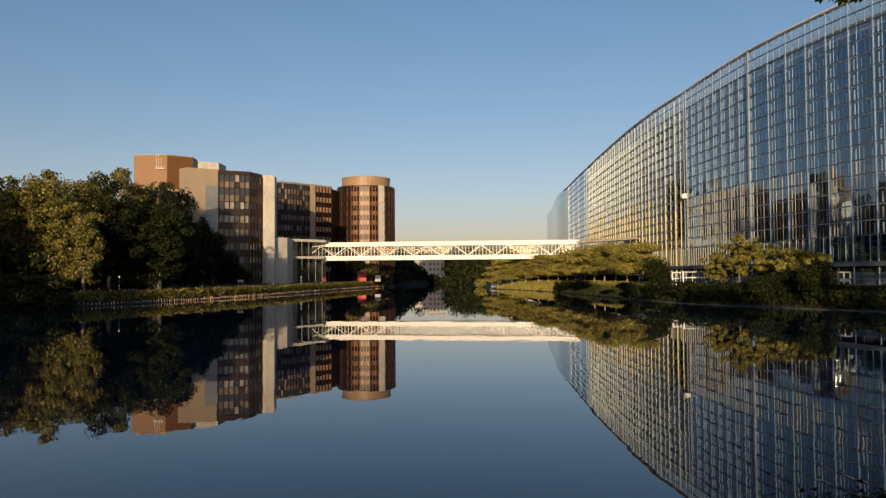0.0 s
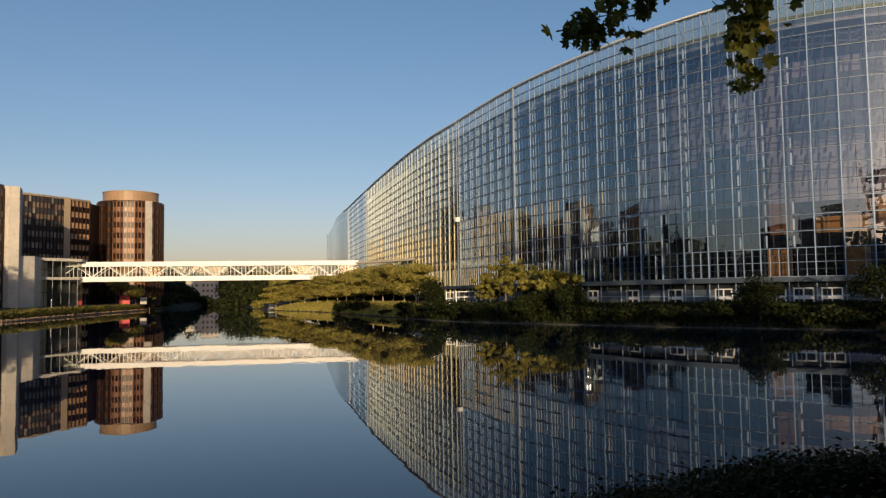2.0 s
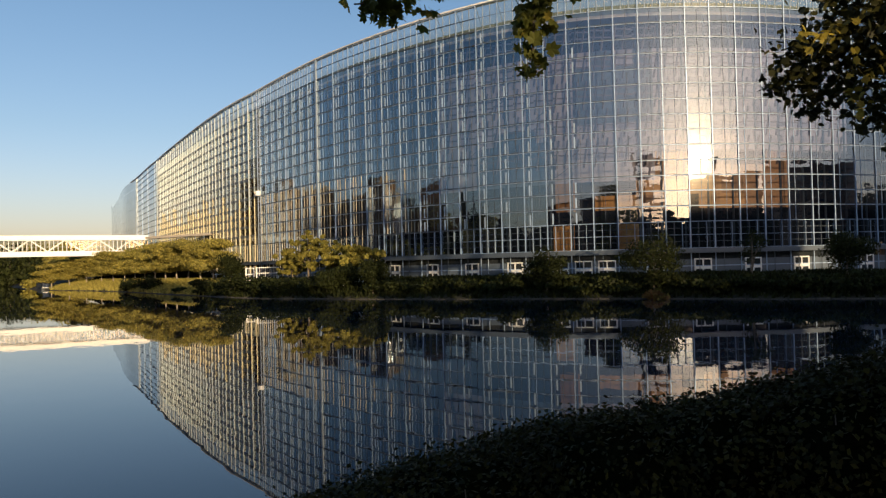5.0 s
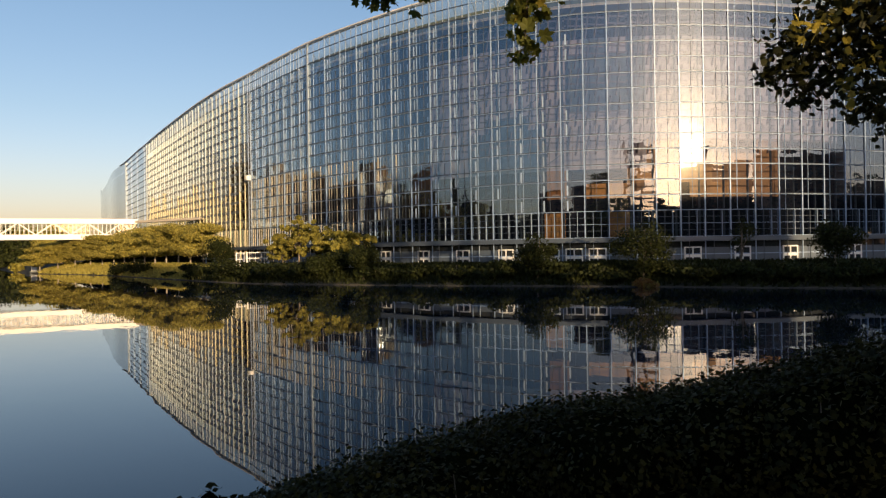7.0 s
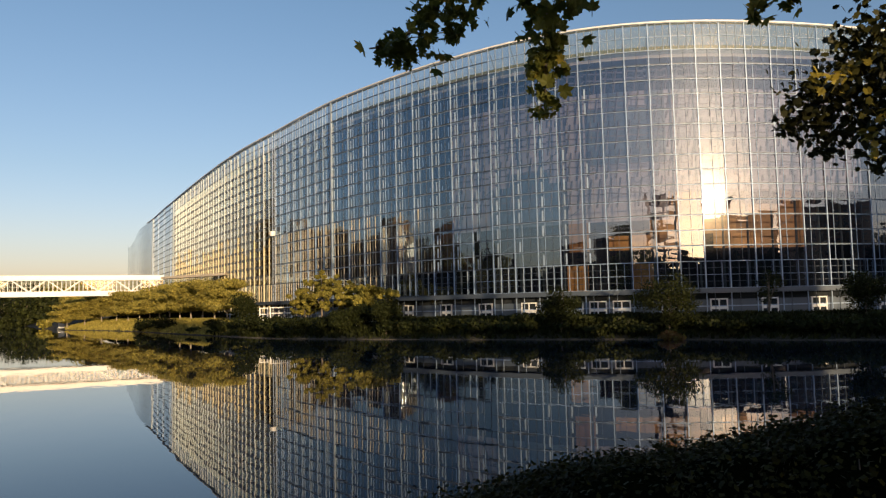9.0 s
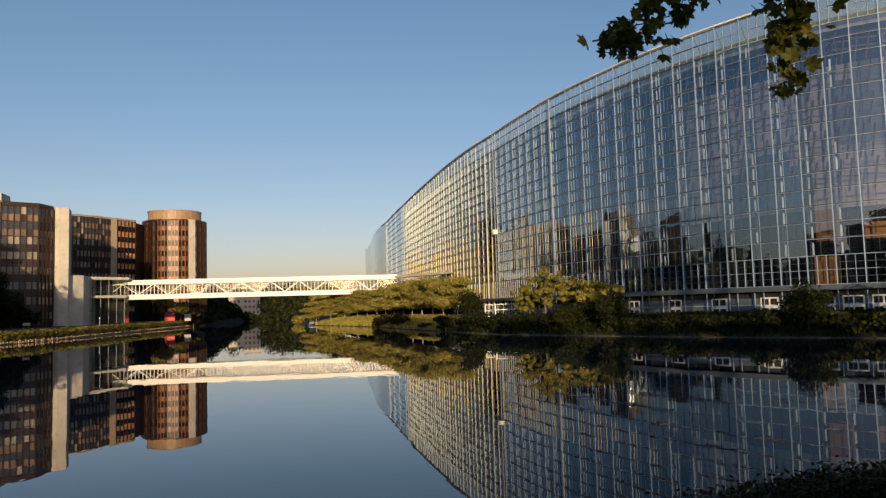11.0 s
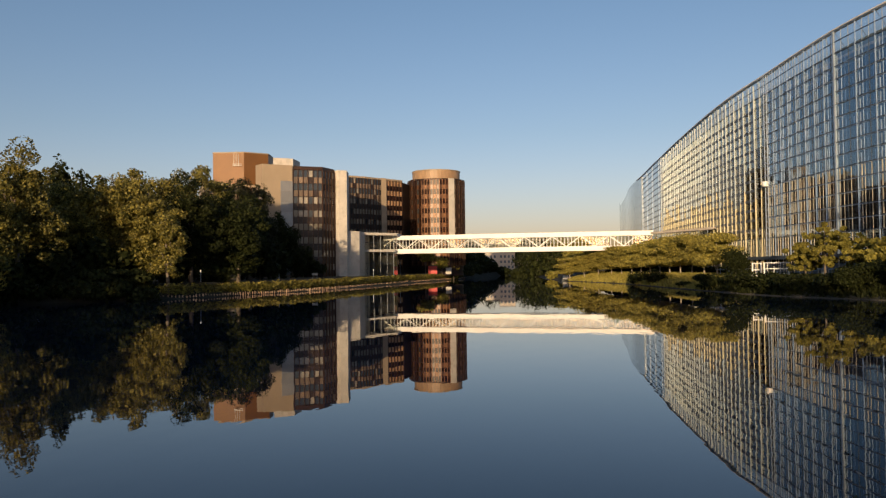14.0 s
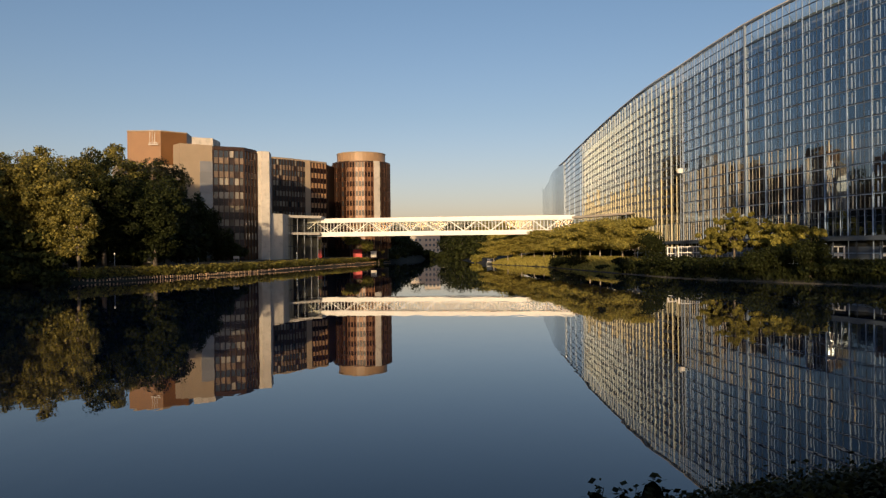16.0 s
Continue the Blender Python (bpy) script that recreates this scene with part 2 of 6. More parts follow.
def water_material():
    m = bpy.data.materials.new("river_water")
    m.use_nodes = True
    n, l = m.node_tree.nodes, m.node_tree.links
    p = n["Principled BSDF"]
    p.inputs["Base Color"].default_value = (0.004, 0.012, 0.028, 1)
    p.inputs["Roughness"].default_value = 0.0
    p.inputs["IOR"].default_value = 1.37
    p.inputs["Specular Tint"].default_value = (0.9, 0.97, 1.0, 1)
    geo = n.new("ShaderNodeNewGeometry")
    mp = n.new("ShaderNodeMapping")
    mp.inputs["Scale"].default_value = (1.0, 0.45, 1.0)
    l.new(geo.outputs["Position"], mp.inputs["Vector"])
    a, b = n.new("ShaderNodeTexNoise"), n.new("ShaderNodeTexNoise")
    a.inputs["Scale"].default_value, a.inputs["Detail"].default_value = 0.8, 3
    b.inputs["Scale"].default_value, b.inputs["Detail"].default_value = 0.05, 2
    for t in (a, b):
        l.new(mp.outputs["Vector"], t.inputs["Vector"])
    calm = n.new("ShaderNodeMapRange")        # breezy and calm patches
    l.new(b.outputs["Fac"], calm.inputs["Value"])
    calm.inputs["From Min"].default_value, calm.inputs["From Max"].default_value = 0.42, 0.62
    calm.inputs["To Min"].default_value, calm.inputs["To Max"].default_value = 0.35, 1.0
    k = n.new("ShaderNodeMath")
    k.operation = "MULTIPLY"
    l.new(a.outputs["Fac"], k.inputs[0])
    l.new(calm.outputs["Result"], k.inputs[1])
    bu = n.new("ShaderNodeBump")
    bu.inputs["Strength"].default_value, bu.inputs["Distance"].default_value = 1.0, 0.006
    l.new(k.outputs[0], bu.inputs["Height"])
    l.new(bu.outputs["Normal"], p.inputs["Normal"])
    return m


M_WATER = water_material()
M_SOIL = material("dark_soil", (0.026, 0.026, 0.016), 0.95, vary=0.4, scale=0.6, bump=0.5)
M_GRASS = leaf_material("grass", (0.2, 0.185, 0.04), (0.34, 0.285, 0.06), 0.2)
M_STONE = material("dull_bank_stone", (0.07, 0.065, 0.055), 0.85, vary=0.3, bump=0.4, stain_shade=0.6)
M_TIMBER = material("weathered_timber", (0.52, 0.35, 0.21), 0.8, vary=0.35, per_object=0.35)
M_BARK = material("grey_bark", (0.16, 0.13, 0.1), 0.9, vary=0.4, scale=2, bump=0.6, stain_shade=0.5)
M_BARK_PALE = material("pale_smooth_bark", (0.42, 0.36, 0.28), 0.85, vary=0.3, scale=2, bump=0.3)
M_STEEL = material("light_grey_steel", (0.3, 0.36, 0.44), 0.4, 0.3, vary=0.08)
M_MAST = material("grey_mast_steel", (0.3, 0.4, 0.56), 0.45, 0.2, vary=0.08)
M_STEEL_DARK = material("dark_grey_steel", (0.1, 0.11, 0.12), 0.45, 0.4, vary=0.12)
M_WHITE = material("white_paint", (0.8, 0.79, 0.76), 0.45, vary=0.05, stain_shade=0.12)
M_CONCRETE = material("pale_beige_concrete", (0.5, 0.44, 0.36), 0.8, vary=0.1, bump=0.15, stain_shade=0.2)
M_CLAD = material("warm_beige_cladding", (0.34, 0.265, 0.18), 0.6, vary=0.08, per_object=0.06)
M_GREYCLAD = material("grey_metal_cladding", (0.3, 0.3, 0.3), 0.4, 0.5, vary=0.1, per_object=0.1)
M_BROWN = material("brown_metal_cladding", (0.165, 0.075, 0.02), 0.5, 0.1, vary=0.1)
M_TOWER = material("red_brown_tower_panel", (0.1, 0.045, 0.02), 0.35, 0.1, vary=0.1, per_object=0.25)
M_SMOKE = material("warm_grey_panel", (0.2, 0.145, 0.1), 0.35, 0.1, vary=0.1, per_object=0.3)
M_SPANDREL = material("dark_brown_spandrel", (0.026, 0.015, 0.011), 0.4, vary=0.1, per_object=0.3)
M_BRONZE = material("bronze_frame", (0.06, 0.032, 0.02), 0.35, 0.5, vary=0.1)
M_TAN = material("tan_window_panel", (0.46, 0.27, 0.13), 0.4, 0.1, vary=0.1, per_object=0.2)
M_PILASTER = material("sunlit_tower_pilaster", (0.23, 0.11, 0.045), 0.45, 0.1, vary=0.12)
M_CAP = material("tan_metal_drum", (0.33, 0.215, 0.12), 0.5, vary=0.1)
M_ROOF = material("roof_felt", (0.12, 0.11, 0.1), 0.9, vary=0.2)
M_INNER = material("lilac_tan_inner_wall", (0.29, 0.255, 0.285), 0.7, vary=0.15)
M_RIB = material("rosy_timber_rib", (0.125, 0.1, 0.115), 0.6, vary=0.2)
M_TIMBERWALL = material("orange_timber_wall", (0.42, 0.2, 0.06), 0.5, vary=0.3, scale=2)
M_SKYPATCH = material("grey_blue_sky_patch", (0.075, 0.1, 0.14), 0.6, vary=0.5, scale=3)
M_TIMBERDIM = material("brown_timber_wall", (0.25, 0.115, 0.04), 0.5, vary=0.3, scale=2)
M_BROWNHALL = material("brown_reflection_hall", (0.045, 0.025, 0.013), 0.5, vary=0.3, scale=2)
M_OCHRE = material("ochre_inner_facade", (0.125, 0.1, 0.042), 0.7, vary=0.2)
M_CROWNBAND = material("grey_green_parapet", (0.13, 0.17, 0.17), 0.4, vary=0.2)
M_SLAB = material("pale_floor_slab", (0.5, 0.47, 0.42), 0.7, vary=0.1)
# floors and stair hall back, darkened to stand for unlit rooms
M_VOID = material("shade_dark_interior", (0.05, 0.05, 0.055), 0.8, vary=0.2)
M_BLUEPANEL = material("blue_grey_panel", (0.085, 0.108, 0.14), 0.4, 0.1, vary=0.1, per_object=0.1)
# blotches on this plaster paint the tree shade on pillar and annex
M_PLASTER = material("shade_mottled_plaster", (0.54, 0.5, 0.44), 0.85, vary=0.15, stain_shade=0.35)
M_RED = material("red_paint", (0.55, 0.03, 0.025), 0.5, vary=0.15)
M_RUBBER = material("black_rubber", (0.02, 0.02, 0.02), 0.8)
M_GLASS = glass_material("coated_facade_glass", (0.69, 0.715, 0.76), 0.2, mirror=(0.74, 0.86, 1.0), rough=0.006, wave=0.012, haze=0.007)
M_GLASS_LOW = glass_material("plain_facade_glass", (0.74, 0.78, 0.82), 0.27, mirror=(0.66, 0.84, 1.0), rough=0.008, wave=0.012)
M_GLASS_CLEAR = glass_material("clear_facade_glass", (0.86, 0.87, 0.82), 0.05, wave=0.012)
M_GLASS_FLANK = glass_material("silvered_flank_glass", (0.8, 0.8, 0.76), 0.24, mirror=(0.9, 0.95, 0.95), rough=0.012, wave=0.012)
M_CROWN = veil_material("etched_crown_glass", (0.15, 0.19, 0.17), 0.5)
M_MULLION = material("dark_grey_mullion", (0.07, 0.09, 0.12), 0.45, 0.3, vary=0.08)
M_FIN = material("cream_fin_gold_glow", (0.6, 0.54, 0.34), 0.5, vary=0.15)
M_PANEL = material("blue_panel", (0.22, 0.27, 0.32), 0.2, 0.2, vary=0.1, coat=0.8)
# near-black, with the shade inside the near shrubs put into the colour
M_SHADE_CORE = material("shade_black_thicket", (0.007, 0.009, 0.004), 1.0, vary=0.5, scale=6, bump=1.0, spec=0.0)
M_BLIND_LOW = material("cream_glow_bracket", (0.46, 0.41, 0.31), 0.5, vary=0.1, island=0.25)
M_BLIND = material("grey_bracket", (0.27, 0.35, 0.47), 0.5, vary=0.1, island=0.25)
M_FIN_PALE = material("pale_fin_sky_sheen", (0.4, 0.46, 0.48), 0.45, 0.2, vary=0.1)
# stands for the hall's unlit depth, its shade put into the colour
M_HALLDARK = material("shade_black_inner_wall", (0.011, 0.014, 0.026), 0.8, vary=0.3, spec=0.1)
M_BRICK = material("brown_brick", (0.16, 0.085, 0.045), 0.8, vary=0.2)
M_PALEPANEL = material("pale_blue_panel", (0.2, 0.25, 0.28), 0.2, 0.1, vary=0.08, coat=0.6)
M_WINDOW = material("pale_blind_window", (0.23, 0.205, 0.16), 0.1, 0.0, vary=0.08, per_object=0.5, coat=0.7)
M_REDGLASS = material("red_brown_glass", (0.02, 0.008, 0.005), 0.3, 0.0, vary=0.1, per_object=0.5, spec=0.2)
M_DARKGLASS = material("dark_window_glass", (0.03, 0.035, 0.04), 0.05, 0.0, vary=0.1, coat=0.5)
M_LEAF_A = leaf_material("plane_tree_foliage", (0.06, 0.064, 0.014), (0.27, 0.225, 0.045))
# darker copy of the plane foliage, for trees that stand in shade
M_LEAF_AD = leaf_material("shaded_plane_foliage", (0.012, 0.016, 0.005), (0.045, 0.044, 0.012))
M_LEAF_B = leaf_material("hornbeam_foliage", (0.25, 0.225, 0.05), (0.37, 0.31, 0.062), 0.35)
# also paints shade on plane trees, far trees and bank grass
M_LEAF_C = leaf_material("dark_and_shaded_foliage", (0.016, 0.022, 0.007), (0.036, 0.042, 0.012), spec=0.1)
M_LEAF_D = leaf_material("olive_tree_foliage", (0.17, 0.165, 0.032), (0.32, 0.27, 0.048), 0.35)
M_LEAF_E = leaf_material("near_plane_leaves", (0.06, 0.085, 0.018), (0.19, 0.19, 0.035), 0.45)
M_LEAF_Y = leaf_material("yellow_sunlit_leaves", (0.22, 0.19, 0.03), (0.4, 0.32, 0.05), 0.45)
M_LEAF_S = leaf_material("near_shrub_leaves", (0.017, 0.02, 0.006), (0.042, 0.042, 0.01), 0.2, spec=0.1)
M_LEAF_N = leaf_material("shaded_outer_leaves", (0.022, 0.027, 0.008), (0.065, 0.063, 0.015), 0.3)
M_LEAF_R = leaf_material("reddened_leaves", (0.2, 0.07, 0.02), (0.16, 0.14, 0.03), 0.3)

# ---------------------------------------------------------------- ground and water
NEAR_SHORE = [(-112, 46), (-104, 22), (-84, 9), (-60, 4), (-20, 8), (0, 9.5), (8, 9.2), (16, 8), (26, 9), (36, 13), (50, 11), (60, -10), (74, -40), (150, -120)]
RIGHT_BANK = [(210, -80), (110, 4), (82, 28), (68, 45), (62.3, 56), (49.5, 74), (41, 88.5), (34.5, 101), (32, 114), (28.5, 140), (25.5, 168), (21, 188), (15, 205), (11, 240), (9, 300), (14, 420)]
LEFT_BANK = [(2, 430), (-7, 330), (-17, 266), (-28, 210), (-35.5, 162), (-40.5, 137), (-48.5, 112), (-55, 101), (-80, 85), (-100, 70)]
RIVER = np.array(NEAR_SHORE + RIGHT_BANK + LEFT_BANK, float)


def river_distance(px, py):
    """Metres outside the river's edge; negative over the water."""
    best = np.full(px.shape, 1e9)
    inside = np.zeros(px.shape, bool)
    for (ax, ay), (bx, by) in zip(RIVER, np.roll(RIVER, -1, axis=0)):
        dx, dy = bx - ax, by - ay
        t = np.clip(((px - ax) * dx + (py - ay) * dy) / (dx * dx + dy * dy), 0, 1)
        best = np.minimum(best, np.hypot(px - ax - t * dx, py - ay - t * dy))
        inside ^= ((ay > py) != (by > py)) & (px < dx * (py - ay) / (dy + 1e-12) + ax)
    return np.where(inside, -best, best)


def ground_height(px, py):
    px, py = np.asarray(px, float), np.asarray(py, float)
    d = river_distance(px, py)
    near = (py < 20) & (px < 60)
    top = np.where(near, 2.7, np.where(px < 0, 2.3, 2.15))
    slope = np.where(near, 0.42, np.where(px < 0, 0.8, 0.30))
    bumps = 0.12 * np.sin(px * 0.43 + 1.3) * np.sin(py * 0.37) + 0.07 * np.sin(px * 1.1) * np.cos(py * 0.9 + 2)
    return np.where(d < 0, np.maximum(d * 0.5, -2.0), np.minimum(d * slope, top)) + np.where(d > 1, bumps, 0)


def axis(lo, hi, step, far):
    core = list(np.arange(lo, hi + 0.01, step))
    out, g = [], step
    while core[-1] + sum(out) < far:
        g *= 1.35
        out.append(g)
    up = list(core[-1] + np.cumsum(out))
    dn = list(core[0] - np.cumsum(out))
    return np.array(dn[::-1] + core + up)


gx, gy = axis(-110, 130, 2.0, 4200), axis(-30, 320, 2.0, 4200)
PX, PY = np.meshgrid(gx, gy)
PZ = ground_height(PX, PY)
W_ = len(gx)
g_me = bpy.data.meshes.new("ground")
idx = np.arange(len(gx) * len(gy)).reshape(len(gy), W_)
g_me.from_pydata(np.stack([PX, PY, PZ], -1).reshape(-1, 3).tolist(), [], np.stack([idx[:-1, :-1], idx[:-1, 1:], idx[1:, 1:], idx[1:, :-1]], -1).reshape(-1, 4).tolist())
tagged(part("ground", g_me, M_SOIL, smooth=True), "dark earth and grass banks of the river", "ground", kind="structure")
w_me = Shape().add([(-4200, -4200, 0), (4200, -4200, 0), (4200, 4200, 0), (-4200, 4200, 0)], [(0, 1, 2, 3)])
tagged(part("water", w_me, M_WATER), "calm dark river that mirrors sky and buildings", "water", kind="structure")

# ---------------------------------------------------------------- the curved glass building
PLAN = [(92, 500), (70.5, 464), (62.4, 436), (57.4, 396), (53.2, 354), (47.9, 305), (46.8, 271), (44.6, 226), (44.6, 181), (45.6, 157), (47.4, 141.4), (48.5, 129.6), (49.9, 118.1), (51.2, 109.8), (52.9, 101.6), (55.0, 93.5), (57.7, 85.6), (61.1, 78.1), (64.9, 72.1), (69.5, 67.1), (74.9, 62.9), (81.4, 59.2), (89.3, 55.8), (99.0, 52.6), (111.2, 49.5), (127.5, 46.4), (150, 44)]


def spline(points, step):
    """A smooth line through plan points, walked in equal steps."""
    fine = []
    p = [Vector(q) for q in points]
    for i in range(len(p) - 1):
        a, b, c, d = p[max(i - 1, 0)], p[i], p[i + 1], p[min(i + 2, len(p) - 1)]
        for k in range(40):
            t = k / 40
            fine.append(0.5 * ((2 * b) + (c - a) * t + (2 * a - 5 * b + 4 * c - d) * t * t + (3 * b - a - 3 * c + d) * t ** 3))
    fine.append(p[-1])
    out, want, run = [fine[0]], step, 0.0
    for a, b in zip(fine, fine[1:]):
        l = (b - a).length
        while run + l >= want:
            out.append(a.lerp(b, (want - run) / l))
            want += step
        run += l
    return out


# bays: wide ones on the far flank, eight narrow ones from corner to post, then the long bow
BOW = (5.4, 4.4, 4.3, 4.0, 4.0, 3.9, 3.8, 3.5, 3.3, 3.4, 3.4, 3.1, 3.1, 2.95, 3.05, 3.1, 2.9, 3.1, 3.2, 3.45)
fine_line = spline(PLAN, 0.05)
n_corner = min(range(len(fine_line)), key=lambda i: (fine_line[i] - Vector((47.4, 141.4))).length)
n_post = min(range(len(fine_line)), key=lambda i: (fine_line[i] - Vector((49.93, 117.9))).length)
stops = [n_corner - 92 * k for k in range(n_corner // 92, -1, -1)]
I_CORNER = len(stops) - 1
stops += [round(n_corner + (n_post - n_corner) * k / 8) for k in range(1, 9)]
I_POST = len(stops) - 1
for step in BOW + (3.5,) * 40:
    if stops[-1] + step * 20 < len(fine_line):
        stops.append(stops[-1] + round(step * 20))
LINE = [fine_line[k] for k in stops]
OUTWARD = []
for i in range(len(LINE)):
    t = (LINE[min(i + 1, len(LINE) - 1)] - LINE[max(i - 1, 0)]).normalized()
    OUTWARD.append(Vector((t.y, -t.x)))
Z_BASE, Z_LOW, ROWS_UP = 5.7, 9.1, 14


def roof_z(p):
    if p.x > 60:
        return 40.3
    return float(np.interp(p.y, (118, 142, 226, 272), (40.3, 39.6, 36.4, 36.4)))


def level(p, k):
    """Height of transom k: 14 equal rows, then two crown rows."""
    h = roof_z(p) - Z_LOW
    return Z_LOW + h * (k / ROWS_UP * 0.885 if k <= ROWS_UP else 0.885 + (k - ROWS_UP) * 0.0575)


def at(i, z, out=0.0):
    q = LINE[i] + OUTWARD[i] * out
    return Vector((q.x, q.y, z))


I_PANEL0 = min(range(len(LINE)), key=lambda i: abs(LINE[i].y - 271) + (0 if LINE[i].x < 60 else 99))
I_PANEL1 = min(range(len(LINE)), key=lambda i: abs(LINE[i].y - 226) + (0 if LINE[i].x < 60 else 99))
N_LINE = len(LINE)

hall = thing("glass_building", "huge curved building clad in blue reflecting glass and steel masts", "building")
rnd = random.Random(5)

# masts, one on every bay; those at the section edges are stouter
for i in range(N_LINE):
    stout = i in (I_CORNER, I_POST, I_PANEL0, I_PANEL1)
    w, d = (0.38, 0.3) if stout else (0.15, 0.12) if i < I_POST + 9 else (0.12, 0.1)
    nx, ny = OUTWARD[i]
    s = Shape().beam(at(i, Z_BASE if i > I_CORNER else 3.0, 0.1), at(i, roof_z(LINE[i]) + 0.05, 0.1), w, d, (nx, ny, 0))
    if i in (I_CORNER, I_PANEL0, I_PANEL1):     # an upright lattice of two tubes and rungs
        t2 = Vector((ny, -nx, 0)) * 0.55
        a, b = at(i, 3.0, 0.15), at(i, roof_z(LINE[i]), 0.15)
        lat = Shape().beam(a - t2, b - t2, 0.14, 0.14).beam(a + t2, b + t2, 0.14, 0.14)
        for k in range(int((b.z - a.z) / 1.1)):
            z = Vector((0, 0, k * 1.1))
            lat.beam(a - t2 + z, a + t2 + z + Vector((0, 0, 0.55)), 0.07, 0.1)
        part("lattice_mast", lat, M_STEEL, hall, "upright steel lattice at a section edge")
    elif i > I_CORNER or (I_PANEL0 < i < I_PANEL1 and i % 3 == 0):
        part("mast", s, M_STEEL if stout else M_MAST, hall)
# transoms, one ring to a level: dark on the flank, pale over a dark gasket on the bow
I_PALE = I_POST + 9
for k in range(ROWS_UP + 3):
    thick = 0.3 if k == ROWS_UP + 2 else 0.16 if k in (0, ROWS_UP) else 0.1
    dark_m = M_MAST if k == ROWS_UP + 2 else M_MULLION
    part("transom", Shape().sweep([at(i, level(LINE[i], k), 0.06) for i in range(I_PANEL0, I_PALE + 1)], 0.16, thick), dark_m, hall)
    part("transom", Shape().sweep([at(i, level(LINE[i], k), 0.06) for i in range(I_PALE, N_LINE)], 0.12, thick * 0.45), M_MAST, hall)
for k in range(1, ROWS_UP):
    part("gasket", Shape().sweep([at(i, level(LINE[i], k) + 0.09, 0.05) for i in range(I_PALE, N_LINE)], 0.12, 0.1), M_MULLION, hall)
    part("gasket", Shape().sweep([at(i, level(LINE[i], k) - 0.13, 0.05) for i in range(I_CORNER, I_PALE)], 0.1, 0.06), M_MAST, hall)
# thinner mullions between the masts
for i in range(I_CORNER, N_LINE - 1):
    for f in (0.33, 0.67) if i < I_POST + 12 else (0.5,) if i < I_POST + 20 else (0.28,):
        p = LINE[i].lerp(LINE[i + 1], f) + OUTWARD[i] * 0.02
        side, split = (OUTWARD[i].x, OUTWARD[i].y, 0), Z_LOW
        if i < I_POST + 3:                   # cream on the lower floors paints the golden light there
            split = level(p, 5)
            part("mullion", Shape().beam((p.x, p.y, Z_LOW), (p.x, p.y, split), 0.07, 0.08, side), M_BLIND_LOW, hall)
        s = Shape().beam((p.x, p.y, split), (p.x, p.y, level(p, ROWS_UP)), 0.05 if i < I_POST + 9 else 0.04, 0.08, side)
        part("mullion", s, M_MAST if f < 0.4 else M_MULLION, hall)


def pane_shape(i, k, tilt):
    """One sheet of glass in bay i and row k, set a trifle out of true."""
    a0, b0 = at(i, level(LINE[i], k)), at(i + 1, level(LINE[i + 1], k))
    a1, b1 = at(i, level(LINE[i], k + 1)), at(i + 1, level(LINE[i + 1], k + 1))
    n = Vector((OUTWARD[i].x, OUTWARD[i].y, 0))
    u, v = tilt
    return [a0 + n * (-u - v), b0 + n * (u - v), b1 + n * (u + v), a1 + n * (-u + v)]


rest, clear, crown, flank, silver = (Shape() for _ in range(5))
count = 0
for i in range(N_LINE - 1):
    if i < I_PANEL1:
        continue
    for k in range(ROWS_UP + 2):
        q = pane_shape(i, k, (rnd.gauss(0, 0.0045), rnd.gauss(0, 0.003)))
        if k >= ROWS_UP:
            crown.add(q, [(0, 1, 2, 3)])
        elif i < I_CORNER:
            # more mirror from about row 8 up, to go with the paler fins
            (clear if k < 8 + rnd.choice((-1, 0, 1, 2)) else silver).add(q, [(0, 1, 2, 3)])
        elif i < I_POST + 12:
            flank.add(q, [(0, 1, 2, 3)])
        elif count < 300:
            part("pane", Shape().add(q, [(0, 1, 2, 3)]), M_GLASS, hall)
            count += 1
        else:
            rest.add(q, [(0, 1, 2, 3)])
for s, m in ((rest, M_GLASS), (flank, M_GLASS_LOW), (clear, M_GLASS_CLEAR), (silver, M_GLASS_FLANK), (crown, M_CROWN)):
    tagged(part("glazing", s, m, hall), "sheets of facade glass between steel transoms", kind="stuff")
# opaque panelled stretch near the far end
for k in range(0, ROWS_UP + 2, 2):
    s = Shape()
    for i in range(I_PANEL0, I_PANEL1):
        a, b = at(i, level(LINE[i], k) + 0.1), at(i + 1, level(LINE[i + 1], k) + 0.1)
        c, d = at(i + 1, level(LINE[i + 1], k + 2) - 0.15), at(i, level(LINE[i], k + 2) - 0.15)
        s.add([a, b, c, d], [(0, 1, 2, 3)])
    part("panel", s, M_PANEL, hall, "smooth blue-grey panel band")
    s = Shape().sheet([at(i, level(LINE[i], k) + 0.03, 0.0) for i in range(I_PANEL0 + 1)], [at(i, level(LINE[i], k + 2) - 0.03, 0.0) for i in range(I_PANEL0 + 1)])
    part("panel", s, M_PALEPANEL, hall, "pale grey-blue glass band at the far end")

# small white box high on the corner mast, added to stand for a sun glint
mast_box = Shape().prism([tuple(LINE[I_CORNER] + Vector((-0.6 + 0.55 * math.cos(a), -0.5 + 0.5 * math.sin(a)))) for a in [k * math.tau / 12 for k in range(12)]], 18.7, 19.6)
part("mast_lamp_box", mast_box, M_WHITE, hall, "white round box added on the corner mast as a sun glint")

